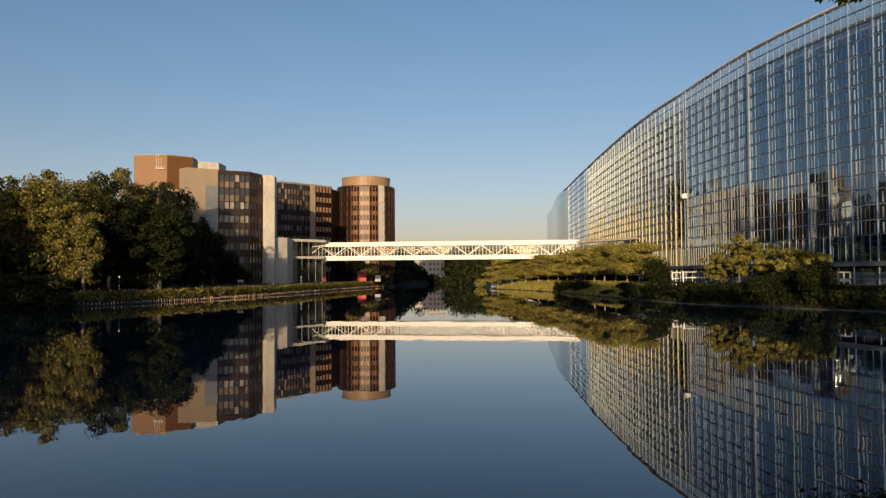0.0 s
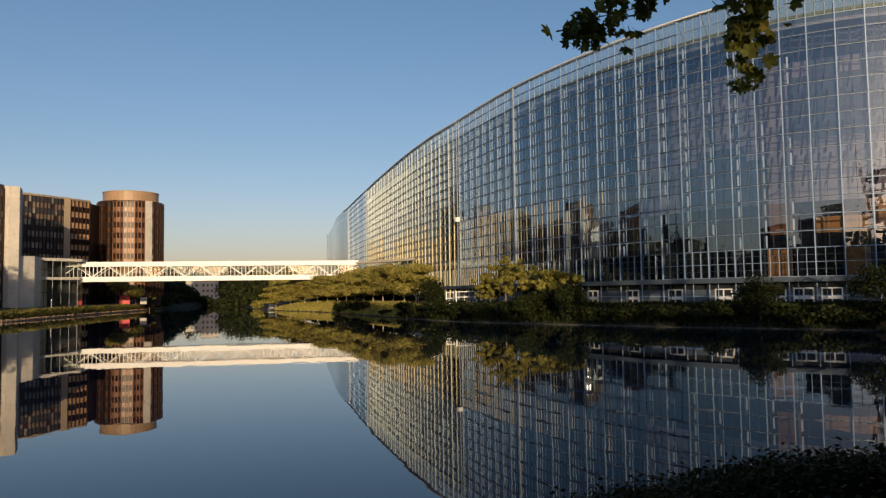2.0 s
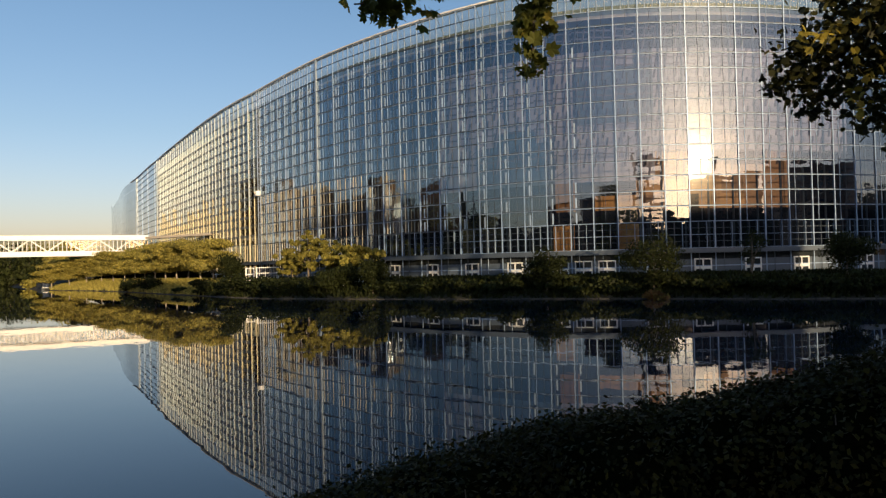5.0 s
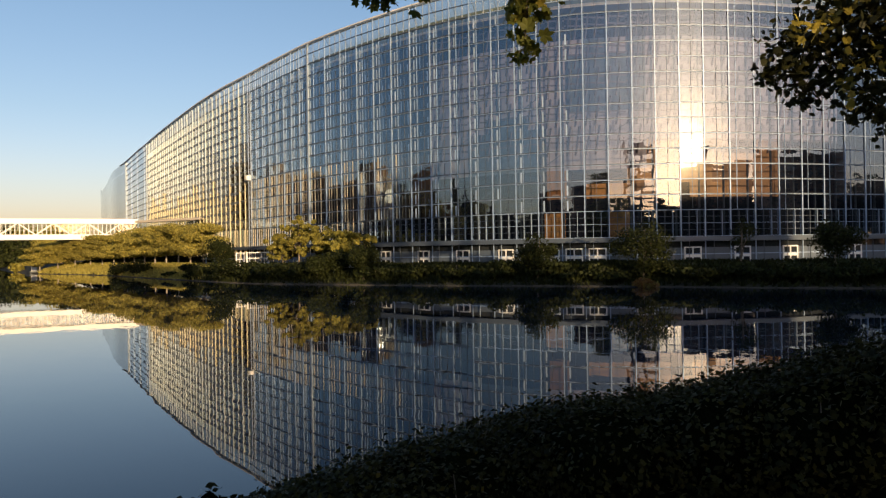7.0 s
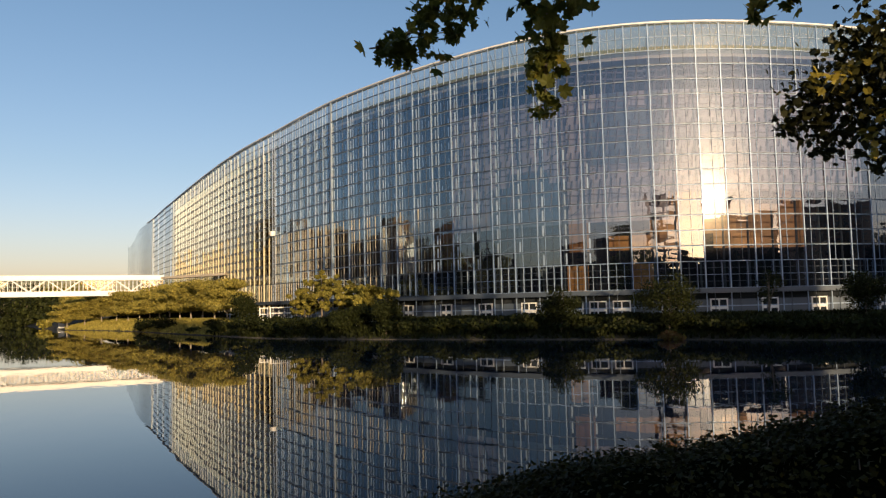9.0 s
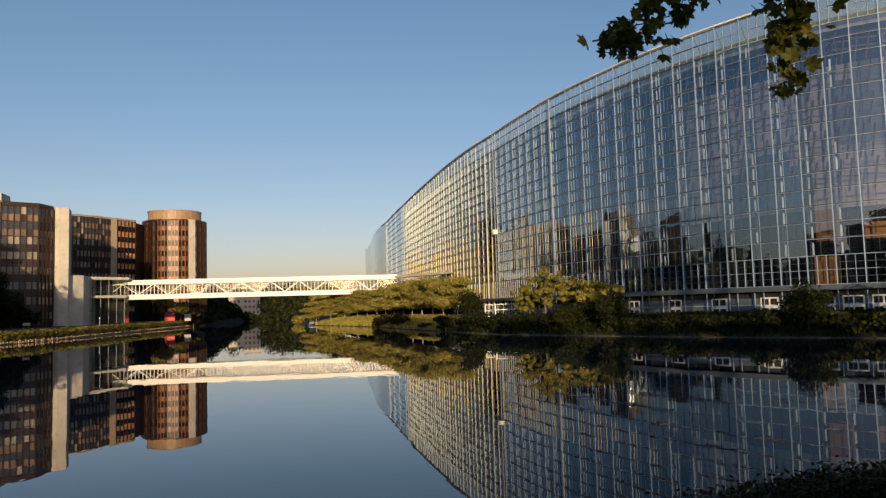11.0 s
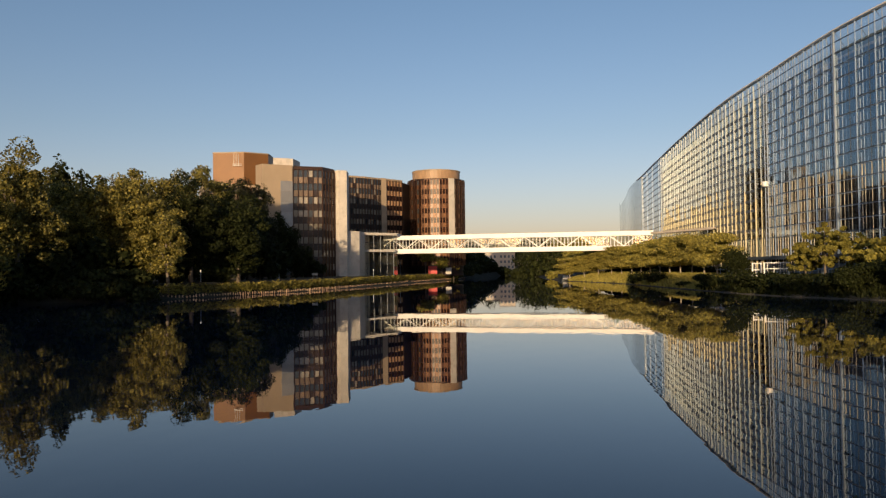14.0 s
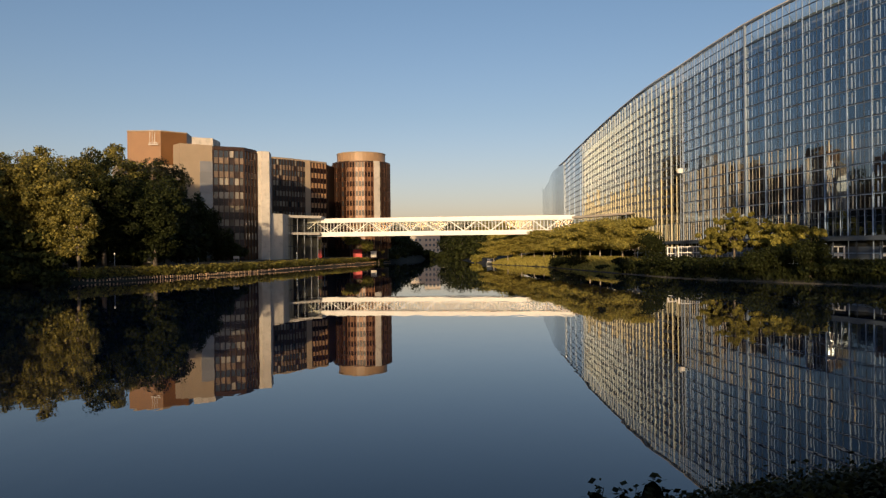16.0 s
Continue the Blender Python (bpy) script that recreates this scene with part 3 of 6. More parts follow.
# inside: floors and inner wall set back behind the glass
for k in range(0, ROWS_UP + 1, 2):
    part("floor_slab", Shape().sweep([at(i, level(LINE[i], k) - 0.2, -8.5 if i < I_CORNER else -11.2) for i in range(N_LINE)], 13.0, 0.4), M_VOID, hall, "floor edge behind the glass, hall shade in its dark colour")
for i in range(I_PANEL1, I_CORNER):          # upright fins on the clear stretch, two to a bay, glow painted by height
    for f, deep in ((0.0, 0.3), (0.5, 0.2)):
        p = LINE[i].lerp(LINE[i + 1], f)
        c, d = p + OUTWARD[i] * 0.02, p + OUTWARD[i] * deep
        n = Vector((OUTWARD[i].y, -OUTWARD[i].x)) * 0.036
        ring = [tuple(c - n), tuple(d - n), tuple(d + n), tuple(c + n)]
        # gold tone below and pale tone above imitate the glow on the flank
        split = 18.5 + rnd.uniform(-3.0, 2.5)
        part("fin", Shape().prism(ring, 3.2, split), M_FIN, hall, "upright fin of the lower floors, golden glow in its cream colour")
        part("fin", Shape().prism(ring, split + 0.02, level(p, ROWS_UP + 1.6)), M_FIN_PALE, hall, "upright fin of the upper floors, sky sheen in its pale colour")
for k in range(1, ROWS_UP):                  # dark sills between the fins
    part("sill", Shape().sweep([at(i, level(LINE[i], k) - 0.25, 0.07) for i in range(I_PANEL1, I_CORNER)], 0.12, 0.4 if k < 8 else 0.26), M_STEEL_DARK if k < 8 else M_MULLION, hall)
upper, lower = Shape(), Shape()              # uprights beside the masts, row by row: short grey ones above, long cream ones below for golden light
for i in range(I_CORNER, min(I_POST + 14, N_LINE - 1)):
    for k in range(0, ROWS_UP):
        bay = (LINE[i + 1] - LINE[i]).length
        side = (OUTWARD[i].x, OUTWARD[i].y, 0)
        low = k < 5 and i < I_POST + 6
        louvres = lower if low else upper
        p = LINE[i] + (LINE[i + 1] - LINE[i]) * ((0.75 if i >= I_POST else 0.5) / bay) + OUTWARD[i] * 0.03
        z = level(p, k)
        if rnd.random() < 0.95 - 0.04 * max(0, i - I_POST - 3):
            louvres.beam((p.x, p.y, z + 0.12), (p.x, p.y, z + (1.85 if low else rnd.uniform(1.45, 1.6))), 0.2 if i >= I_POST else 0.13, 0.05, side)
        for f, w, chance in ((0.48, 0.1, 0.75), (0.84, 0.13, 0.65)):
            if i < I_POST + 7 and rnd.random() < (chance + 0.2 if low else chance - 0.1):
                p = LINE[i].lerp(LINE[i + 1], f) - OUTWARD[i] * 0.08
                top = rnd.choice((1.5, 1.8, 1.85)) if low else rnd.choice((0.8, 1.2, 1.5, 1.85))
                louvres.beam((p.x, p.y, z + 0.15), (p.x, p.y, z + top), w * rnd.uniform(0.7, 1.3), 0.05, side)
tagged(part("bracket", upper, M_BLIND, hall), "short grey upright brackets on the glass", kind="stuff")
tagged(part("bracket", lower, M_BLIND_LOW, hall), "long upright brackets on the lower glass, golden light in their cream", kind="stuff")
rakers = Shape()                             # raking timber ribs of the inner hall
for i in range(I_POST + 6, I_POST + 26):
    for k in range(4, ROWS_UP - 1, 2):
        for f in (0.05, 0.5):
            a, b = at(i, level(LINE[i], k), -4.4), at(i + 1, level(LINE[i + 1], k), -4.4)
            top = a.lerp(b, f + 0.22)
            rakers.beam(a.lerp(b, f), (top.x, top.y, level(LINE[i], k + 2)), 0.26, 0.14)
        for dz in (0.0, 0.95):
            rakers.beam(at(i, level(LINE[i], k + 1) + dz, -4.42), at(i + 1, level(LINE[i + 1], k + 1) + dz - 0.25, -4.42), 0.1, 0.2)
tagged(part("raking_rib", rakers, M_RIB, hall), "dark raking ribs of the inner hall", kind="stuff")
inner, gold, dark, hall_dark, timber, brown, dim, haze = (Shape() for _ in range(8))
for i in range(N_LINE - 1):
    for k in range(ROWS_UP):
        a0, b0 = level(LINE[i], k), level(LINE[i + 1], k)
        a1, b1 = level(LINE[i], k + 1), level(LINE[i + 1], k + 1)
        if i < I_CORNER:            # pale inner wall with a window in each bay and row
            g = -1.8
            p, q, r, t = at(i, a0, g), at(i + 1, b0, g), at(i + 1, b1, g), at(i, a1, g)
            u = [p.lerp(q, 0.2), p.lerp(q, 0.8)]
            w = [t.lerp(r, 0.2), t.lerp(r, 0.8)]
            lo, hi = [u[0].lerp(w[0], 0.3), u[1].lerp(w[1], 0.3)], [u[0].lerp(w[0], 0.86), u[1].lerp(w[1], 0.86)]
            gold.add([p, q, r, t, lo[0], lo[1], hi[1], hi[0]], [(0, 1, 5, 4), (1, 2, 6, 5), (2, 3, 7, 6), (3, 0, 4, 7)])
            n = Vector((OUTWARD[i].x, OUTWARD[i].y, 0)) * -0.35
            dark.add([v + n for v in (lo[0], lo[1], hi[1], hi[0])], [(0, 1, 2, 3)])
            gold.add([lo[0], lo[1], hi[1], hi[0]] + [v + n for v in (lo[0], lo[1], hi[1], hi[0])], [(0, 1, 5, 4), (1, 2, 6, 5), (2, 3, 7, 6), (3, 0, 4, 7)])
        else:
            g = -4.5
            p, q, r, t = at(i, a0, g), at(i + 1, b0, g), at(i + 1, b1, g), at(i, a1, g)
            j = i - I_POST
            # lower rows: brown paints the mirrored office, orange only where houses darken the mirror
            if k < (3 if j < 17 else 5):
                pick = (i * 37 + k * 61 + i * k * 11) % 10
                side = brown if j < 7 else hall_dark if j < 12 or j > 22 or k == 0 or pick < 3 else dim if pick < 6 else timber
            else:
                # grey-blue patches; the dome block paints sky mirrored low in the bow
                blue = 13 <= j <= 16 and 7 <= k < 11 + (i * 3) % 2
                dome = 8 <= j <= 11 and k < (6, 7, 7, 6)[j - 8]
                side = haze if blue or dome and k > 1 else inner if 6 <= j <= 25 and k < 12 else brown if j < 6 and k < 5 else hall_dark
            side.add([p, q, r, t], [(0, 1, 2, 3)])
part("inner_wall", inner, M_INNER, hall, "pinkish timber-clad wall of the inner hall")
part("inner_wall", timber, M_TIMBERWALL, hall, "orange timber-clad wall of the lower hall")
part("inner_wall", haze, M_SKYPATCH, hall, "grey-blue wall patches of the inner hall, partly painted sky reflection")
part("inner_wall", dim, M_TIMBERDIM, hall, "brown timber-clad wall of the lower hall")
part("inner_wall", brown, M_BROWNHALL, hall, "inner wall of the flank, mirrored office painted in dark brown")
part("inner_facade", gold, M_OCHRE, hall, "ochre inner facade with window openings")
part("inner_wall", hall_dark, M_HALLDARK, hall, "inner hall wall with unlit depth in its blue-black colour")
part("inner_windows", dark, M_DARKGLASS, hall, "dark window openings of the inner wall")
for i in range(I_CORNER, N_LINE - 1):
    cols = Shape().beam(at(i, Z_BASE, -1.6), at(i, level(LINE[i], ROWS_UP), -1.6), 0.2, 0.2, (1, 0, 0))
    for k in range(1, ROWS_UP):
        cols.beam(at(i, level(LINE[i], k), -1.7), at(i, level(LINE[i], k), 0), 0.06, 0.06)
        if (i * 5 + k * 3) % 7 == 0:
            cols.beam(at(i, level(LINE[i], k), -1.6), at(i + 1, level(LINE[i + 1], k + 1), -1.6), 0.07, 0.07)
    part("inner_column", cols, M_MULLION, hall)
part("roof", Shape().sweep([at(i, level(LINE[i], ROWS_UP) - 0.3, -12.7) for i in range(N_LINE)], 22.5, 0.4), M_SLAB, hall, "flat roof behind the glass crown")
part("roof_rim", Shape().sweep([at(i, roof_z(LINE[i]) + 0.1, -0.2) for i in range(N_LINE) if i >= I_PANEL0 - 3], 1.0, 0.2), M_WHITE, hall, "thin white rim on the glass crown")
for i in range(I_PANEL1, N_LINE):
    part("crown_strut", Shape().beam(at(i, level(LINE[i], ROWS_UP) - 0.1, -2.6), at(i, roof_z(LINE[i]) - 0.1, -0.1), 0.07, 0.07), M_MAST, hall)
for i in range(I_PANEL1, N_LINE - 1):
    for f in (0.33, 0.67):
        p = LINE[i].lerp(LINE[i + 1], f)
        part("crown_rib", Shape().beam((p.x, p.y, level(p, ROWS_UP)), (p.x, p.y, roof_z(p)), 0.07, 0.1), M_STEEL, hall)
part("crown_walkway", Shape().sheet([at(i, level(LINE[i], ROWS_UP) - 0.2, -1.6) for i in range(I_PANEL1, N_LINE)], [at(i, level(LINE[i], ROWS_UP) + 1.1, -1.6) for i in range(I_PANEL1, N_LINE)]), M_CROWNBAND, hall, "grey-green parapet band behind the crown")
part("back_wall", Shape().sheet([at(i, 2.0, -23.8) for i in range(N_LINE)], [at(i, level(LINE[i], ROWS_UP), -23.8) for i in range(N_LINE)]), M_SLAB, hall)
for j in (0, N_LINE - 1):
    part("end_wall", Shape().sheet([at(j, 2.0, -0.2), at(j, 2.0, -23.8)], [at(j, level(LINE[j], ROWS_UP), -0.2), at(j, level(LINE[j], ROWS_UP), -23.8)]), M_SLAB, hall)

# lower storey: fine grid of dark glass, a grey-blue ledge, panelled base with white framed doors
def strip(out0, z0, out1, z1):
    return Shape().sheet([at(i, z0, out0) for i in range(N_LINE)], [at(i, z1, out1) for i in range(N_LINE)])


part("lower_glass", strip(-0.1, Z_BASE, -0.1, Z_LOW), M_GLASS_LOW, hall, "dark glass of the lower storey")
for i in range(I_PANEL1, N_LINE - 1):
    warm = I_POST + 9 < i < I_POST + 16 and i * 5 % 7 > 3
    part("lobby_wall", Shape().add([at(i, Z_BASE, -3.0), at(i + 1, Z_BASE, -3.0), at(i + 1, Z_LOW, -3.0), at(i, Z_LOW, -3.0)], [(0, 1, 2, 3)]), M_TIMBERWALL if warm else M_HALLDARK, hall, "orange timber wall behind the lower storey" if warm else "wall behind the lower storey, room shade in its dark colour")
part("ledge", Shape().sweep([at(i, 5.35, 0.2) for i in range(N_LINE)], 0.9, 0.6), M_BLUEPANEL, hall, "blue-grey ledge above the base")
part("strip_window", strip(-0.5, 4.2, -0.5, 5.1), M_DARKGLASS, hall, "dark strip of low windows")
part("plinth", Shape().sweep([at(i, 2.9, -0.45) for i in range(N_LINE)], 0.4, 2.7), M_BLUEPANEL, hall, "dark blue-grey panelled base")
part("base_rail", Shape().sweep([at(i, 3.4, -0.2) for i in range(I_CORNER, N_LINE)], 0.1, 0.12), M_MAST, hall)
for k in range(4):
    z = Z_BASE + (Z_LOW - Z_BASE) * k / 4
    part("lower_transom", Shape().sweep([at(i, z, 0.05) for i in range(I_CORNER, I_POST + 9)], 0.1, 0.05), M_MULLION, hall)
    part("lower_transom", Shape().sweep([at(i, z, 0.05) for i in range(I_POST + 8, N_LINE)], 0.1, 0.05), M_MULLION if k % 2 else M_MAST, hall)
for i in range(I_PANEL1, N_LINE - 1):
    # cream, grey and dark tones paint lit and shaded stretches of the base
    for f in (0.0, 0.34, 0.67):
        p = LINE[i].lerp(LINE[i + 1], f) + OUTWARD[i] * 0.05
        part("lower_mullion", Shape().beam((p.x, p.y, 2.0 if f < 0.5 else Z_BASE), (p.x, p.y, Z_LOW), 0.1 if f == 0 else 0.06 if i < I_POST + 13 else 0.045, 0.12, (OUTWARD[i].x, OUTWARD[i].y, 0)), M_BLIND_LOW if i < I_POST + 3 else M_MAST if f == 0 else M_BLIND if I_POST + 8 < i < I_POST + 15 or f > 0.5 else M_MULLION, hall)


def base_door(i, f):
    """A white double frame with small panes, on the base of the glass building."""
    p = LINE[i].lerp(LINE[i + 1], f) + OUTWARD[i] * -0.22
    turn = math.degrees(math.atan2(-OUTWARD[i].x, OUTWARD[i].y)) + 180
    d = thing("service_door", "white framed double door with small dark panes in the panelled base", "door", (p.x, p.y, 2.5), turn, group="doors along the base")
    fr = Shape()
    for x in (-1.05, 0.0, 1.05):
        fr.box(x - 0.08, -0.12, -0.3, x + 0.08, 0.05, 1.85)
    for z in (-0.2, 0.55, 1.75):
        fr.box(-1.13, -0.125, z - 0.06, 1.13, 0.045, z + (0.3 if z == 0.55 else 0.1))
    part("frame", fr, M_WHITE, d)
    for x in (-0.97, 0.08):
        part("pane", Shape().box(x, -0.03, 0.85, x + 0.89, 0.03, 1.69), M_DARKGLASS, d)
        part("panel", Shape().box(x, -0.03, -0.25, x + 0.89, 0.03, 0.49), M_DARKGLASS, d)


for az in (28.8, 31.6, 34.8, 38.2, 41.8, 43.5, 45.4, 49.3, 52.6, 55.9, 59.0, 63.1):
    j = min(range(I_CORNER, N_LINE - 1), key=lambda i: abs(math.degrees(math.atan2(LINE[i].x + LINE[i + 1].x, LINE[i].y + LINE[i + 1].y)) - az))
    base_door(j, 0.5)

# ---------------------------------------------------------------- the footbridge
B0, B1 = Vector((-36.2, 198.4)), Vector((35.2, 190.0))
bridge = thing("footbridge", "white enclosed steel truss footbridge over the river", "bridge")
along = (B1 - B0).normalized()
across = Vector((-along.y, along.x))
LENGTH = (B1 - B0).length


def on_bridge(s, side, z):
    q = B0 + along * s + across * side
    return Vector((q.x, q.y, z - 0.4))


for name, z0, z1 in (("bottom_chord", 8.55, 9.75), ("top_chord", 12.25, 13.4)):
    for side in (-1.7, 1.7):
        part(name, Shape().beam(on_bridge(0, side, (z0 + z1) / 2), on_bridge(LENGTH, side, (z0 + z1) / 2), 0.35, z1 - z0), M_WHITE, bridge)
part("deck", Shape().beam(on_bridge(0, 0, 9.5), on_bridge(LENGTH, 0, 9.5), 3.0, 0.3), M_SLAB, bridge)
part("soffit", Shape().beam(on_bridge(0, 0, 8.72), on_bridge(LENGTH, 0, 8.72), 3.0, 0.2), M_STEEL_DARK, bridge)
part("bridge_roof", Shape().beam(on_bridge(0, 0, 13.2), on_bridge(LENGTH, 0, 13.2), 3.0, 0.18), M_WHITE, bridge)
half = LENGTH / 20
for side in (-1.7, 1.7):
    for j in range(20):
        za, zb = (9.7, 12.35) if j % 2 == 0 else (12.35, 9.7)
        part("diagonal", Shape().beam(on_bridge(j * half, side, za), on_bridge((j + 1) * half, side, zb), 0.2, 0.2), M_WHITE, bridge)
    for j in range(int(LENGTH / 0.9)):
        part("post", Shape().beam(on_bridge(j * 0.9 + 0.3, side, 9.7), on_bridge(j * 0.9 + 0.3, side, 12.35), 0.14, 0.12), M_WHITE, bridge)
for side in (-1.45, 1.45):
    q = [on_bridge(0, side, 9.75), on_bridge(LENGTH, side, 9.75), on_bridge(LENGTH, side, 12.3), on_bridge(0, side, 12.3)]
    part("glazing", Shape().add(q, [(0, 1, 2, 3)]), M_GLASS_CLEAR, bridge, "clear glass behind the truss")
part("handrail", Shape().beam(on_bridge(0, -1.2, 10.75), on_bridge(LENGTH, -1.2, 10.75), 0.06, 0.06), M_STEEL, bridge)

gallery = thing("link_gallery", "slim pale covered gallery that joins bridge and glass building", "gallery")
G1 = Vector((45.6, 168.0))
for z0, z1, m, nm in ((12.1, 12.6, M_CONCRETE, "roof_edge"), (8.8, 9.3, M_CONCRETE, "floor_edge")):
    part(nm, Shape().beam((B1.x, B1.y, (z0 + z1) / 2), (G1.x, G1.y, (z0 + z1) / 2), 3.0, z1 - z0), m, gallery)
part("glass_side", Shape().beam((B1.x, B1.y, 11.1), (G1.x, G1.y, 11.1), 2.6, 2.8), M_GLASS_CLEAR, gallery)
for k in range(8):
    q = B1.lerp(G1, (k + 0.5) / 8)
    part("post", Shape().box(q.x - 1.45, q.y - 0.06, 2.4, q.x - 1.33, q.y + 0.06, 12.6), M_STEEL, gallery)

# ---------------------------------------------------------------- the brown office building
office = thing("office_building", "brown and beige office building with curved wings and a round tower", "building")
FLOOR = 3.17


def clad_box(name, ring, z0, z1, m, label=""):
    return part(name, Shape().prism(ring, z0, z1), m, office, label)


WINDOW_MESH = {}


def facet(p0, p1, z0, floors, cols, spandrel=M_SPANDREL, glass=M_WINDOW, frame_m=M_BRONZE, sill=0.45, mats=None):
    """A flat stretch of facade from p0 to p1, seen from the right-hand side of that line: bands of windows between spandrels."""
    p0, p1 = Vector(p0), Vector(p1)
    t = (p1 - p0)
    L = t.length
    turn = math.degrees(math.atan2(t.y, t.x))
    wall = thing_part("facade", office, pose(p0.x, p0.y, z0, 0, 0, turn))
    H = floors * FLOOR
    back = Shape().box(0, 0.25, 0, L, 0.6, H)
    wall.data = back.mesh("facade")
    wall.data.materials.append(M_SPANDREL)
    cw = L / cols
    pairs = []
    for spandrel, glass in mats or [(spandrel, glass)]:
        pairs.append(window_meshes(cw, spandrel, glass, sill))
    for f in range(floors):
        for c in range(cols):
            pick = pairs[c % len(pairs)]
            if mats is None and glass is M_WINDOW:
                top, dim = window_meshes(cw, M_SMOKE, M_DARKGLASS, sill), window_meshes(cw, spandrel, M_DARKGLASS, sill)
                pick = top if f >= floors - 2 and (c + f) % 5 else dim if rnd.random() < 0.16 else pick
            for nm, me in zip(("window", "spandrel"), pick):
                o = new(nm, me)
                o.parent = wall
                o.matrix_basis = pose(c * cw, 0, f * FLOOR)
    fr = Shape()
    for c in range(cols + 1):
        fr.box(c * cw - 0.1, -0.16, 0, c * cw + 0.1, 0.25, H)
    part("mullion_grid", fr, frame_m, wall)
    return wall


def window_meshes(cw, spandrel, glass, sill):
    key = (round(cw, 2), glass.name, spandrel.name)
    if key not in WINDOW_MESH:
        w = Shape().box(0.11, 0.10, sill * FLOOR + 0.06, cw - 0.11, 0.25, FLOOR - 0.16).mesh("window")
        w.materials.append(glass)
        s = Shape().box(0.03, 0.05, 0.04, cw - 0.03, 0.25, sill * FLOOR).mesh("spandrel")
        s.materials.append(spandrel)
        WINDOW_MESH[key] = (w, s)
    return WINDOW_MESH[key]


def thing_part(name, parent, m):
    ob = new(name, bpy.data.meshes.new(name))
    ob.parent = parent
    ob.matrix_basis = m
    return ob


Z_G = 2.5
# stair slab: narrow sunny side and wide beige front
S0, S1 = polar(-19.42, 173.5), polar(-17.15, 175.0)
SL = polar(-19.9, 176.5)
clad_box("stair_slab", [tuple(S0), tuple(S1), (S1.x - 3, S1.y + 13), (SL.x - 2.5, SL.y + 13), tuple(SL)], Z_G - 1, 28.75, M_CLAD, "plain beige stair tower")
g0, g1 = S0.lerp(S1, 0.6), S1
n_s = Vector(((S1 - S0).y, -(S1 - S0).x)).normalized()
for k in range(9):
    z = 3.0 + k * 2.45
    q = [g0 + n_s * 0.12, g1 + n_s * 0.12, g1, g0]
    clad_box("cladding_panel", [tuple(v) for v in q], z, z + 2.41, M_GREYCLAD)
# front glass block: a wide facet and a turned one
F0, F1, F2 = polar(-17.1, 175.5), polar(-14.85, 176.5), polar(-13.95, 180.5)
facet(F0, F1, Z_G, 8, 6)
facet(F1, F2, Z_G, 8, 4)
clad_box("core", [tuple(F0 + Vector((0.3, 0.7))), tuple(F1 + Vector((-0.2, 0.7))), tuple(F2 + Vector((-0.5, 0.5))), (F2.x - 3, F2.y + 30), (F0.x - 4, F0.y + 30)], Z_G - 1, Z_G + 8 * FLOOR + 0.9, M_SPANDREL)
clad_box("parapet", [tuple(F0), tuple(F1), tuple(F2), (F2.x - 1, F2.y + 4), (F0.x - 1, F0.y + 4)], Z_G + 8 * FLOOR, Z_G + 8 * FLOOR + 0.7, M_BRONZE)
# white pillar slab with a bevelled front, and the low pale annex at its foot
P0, P1, P2, P3 = polar(-13.95, 181.0), polar(-13.6, 180.2), polar(-13.0, 180.6), polar(-12.85, 186)
clad_box("pillar_slab", [tuple(P0), tuple(P1), tuple(P2), tuple(P3), (P3.x - 3.2, P3.y + 1)], Z_G - 1, 28.4, M_PLASTER, "white plastered pillar slab")
A0, A1 = polar(-12.95, 182.5), polar(-12.05, 184.5)
clad_box("annex", [tuple(A0), tuple(A1), (A1.x, A1.y + 14), (A0.x, A0.y + 14)], Z_G - 1, 13.6, M_PLASTER, "low pale annex")
# side wall from the pillar back to the wing
clad_box("side_wall", [(P2.x - 1.0, P2.y + 4), (P3.x - 0.4, P3.y), (P3.x - 9.0, P3.y + 36), (P3.x - 13, P3.y + 36)], Z_G - 1, 27.6, M_SPANDREL)
# concave wing in facets, the round tower at its end
wing = [polar(-13.0, 226), polar(-11.6, 229), polar(-10.3, 233.5), polar(-9.9, 234.5), polar(-8.7, 239)]
facet(wing[0], wing[1], 3.9, 9, 6)
facet(wing[1], wing[2], 3.9, 9, 6)
facet(wing[3], wing[4], 3.9, 9, 5, spandrel=M_REDGLASS, glass=M_TAN)
clad_box("wing_pier", [tuple(wing[2] + Vector((0, -0.4))), tuple(wing[3] + Vector((0, -0.4))), tuple(wing[3] + Vector((0, 2))), tuple(wing[2] + Vector((0, 2)))], Z_G - 1, 33.0, M_CLAD, "pale vertical pier")
clad_box("wing_core", [tuple(w + Vector((0.2, 0.65))) for w in wing] + [(wing[4].x + 3, wing[4].y + 16), (wing[0].x - 6, wing[0].y + 16)], Z_G - 1, 32.2, M_SPANDREL)
clad_box("wing_parapet", [tuple(w + Vector((0.0, -0.15))) for w in wing] + [(w.x, w.y + 1.5) for w in reversed(wing)], 32.4, 32.95, M_CLAD)
TC, TR = Vector((-26.2, 249.0)), 9.8
ring = [TC + Vector((math.cos(a), math.sin(a))) * TR for a in [radians(-168 + 18 * k) for k in range(10)]]
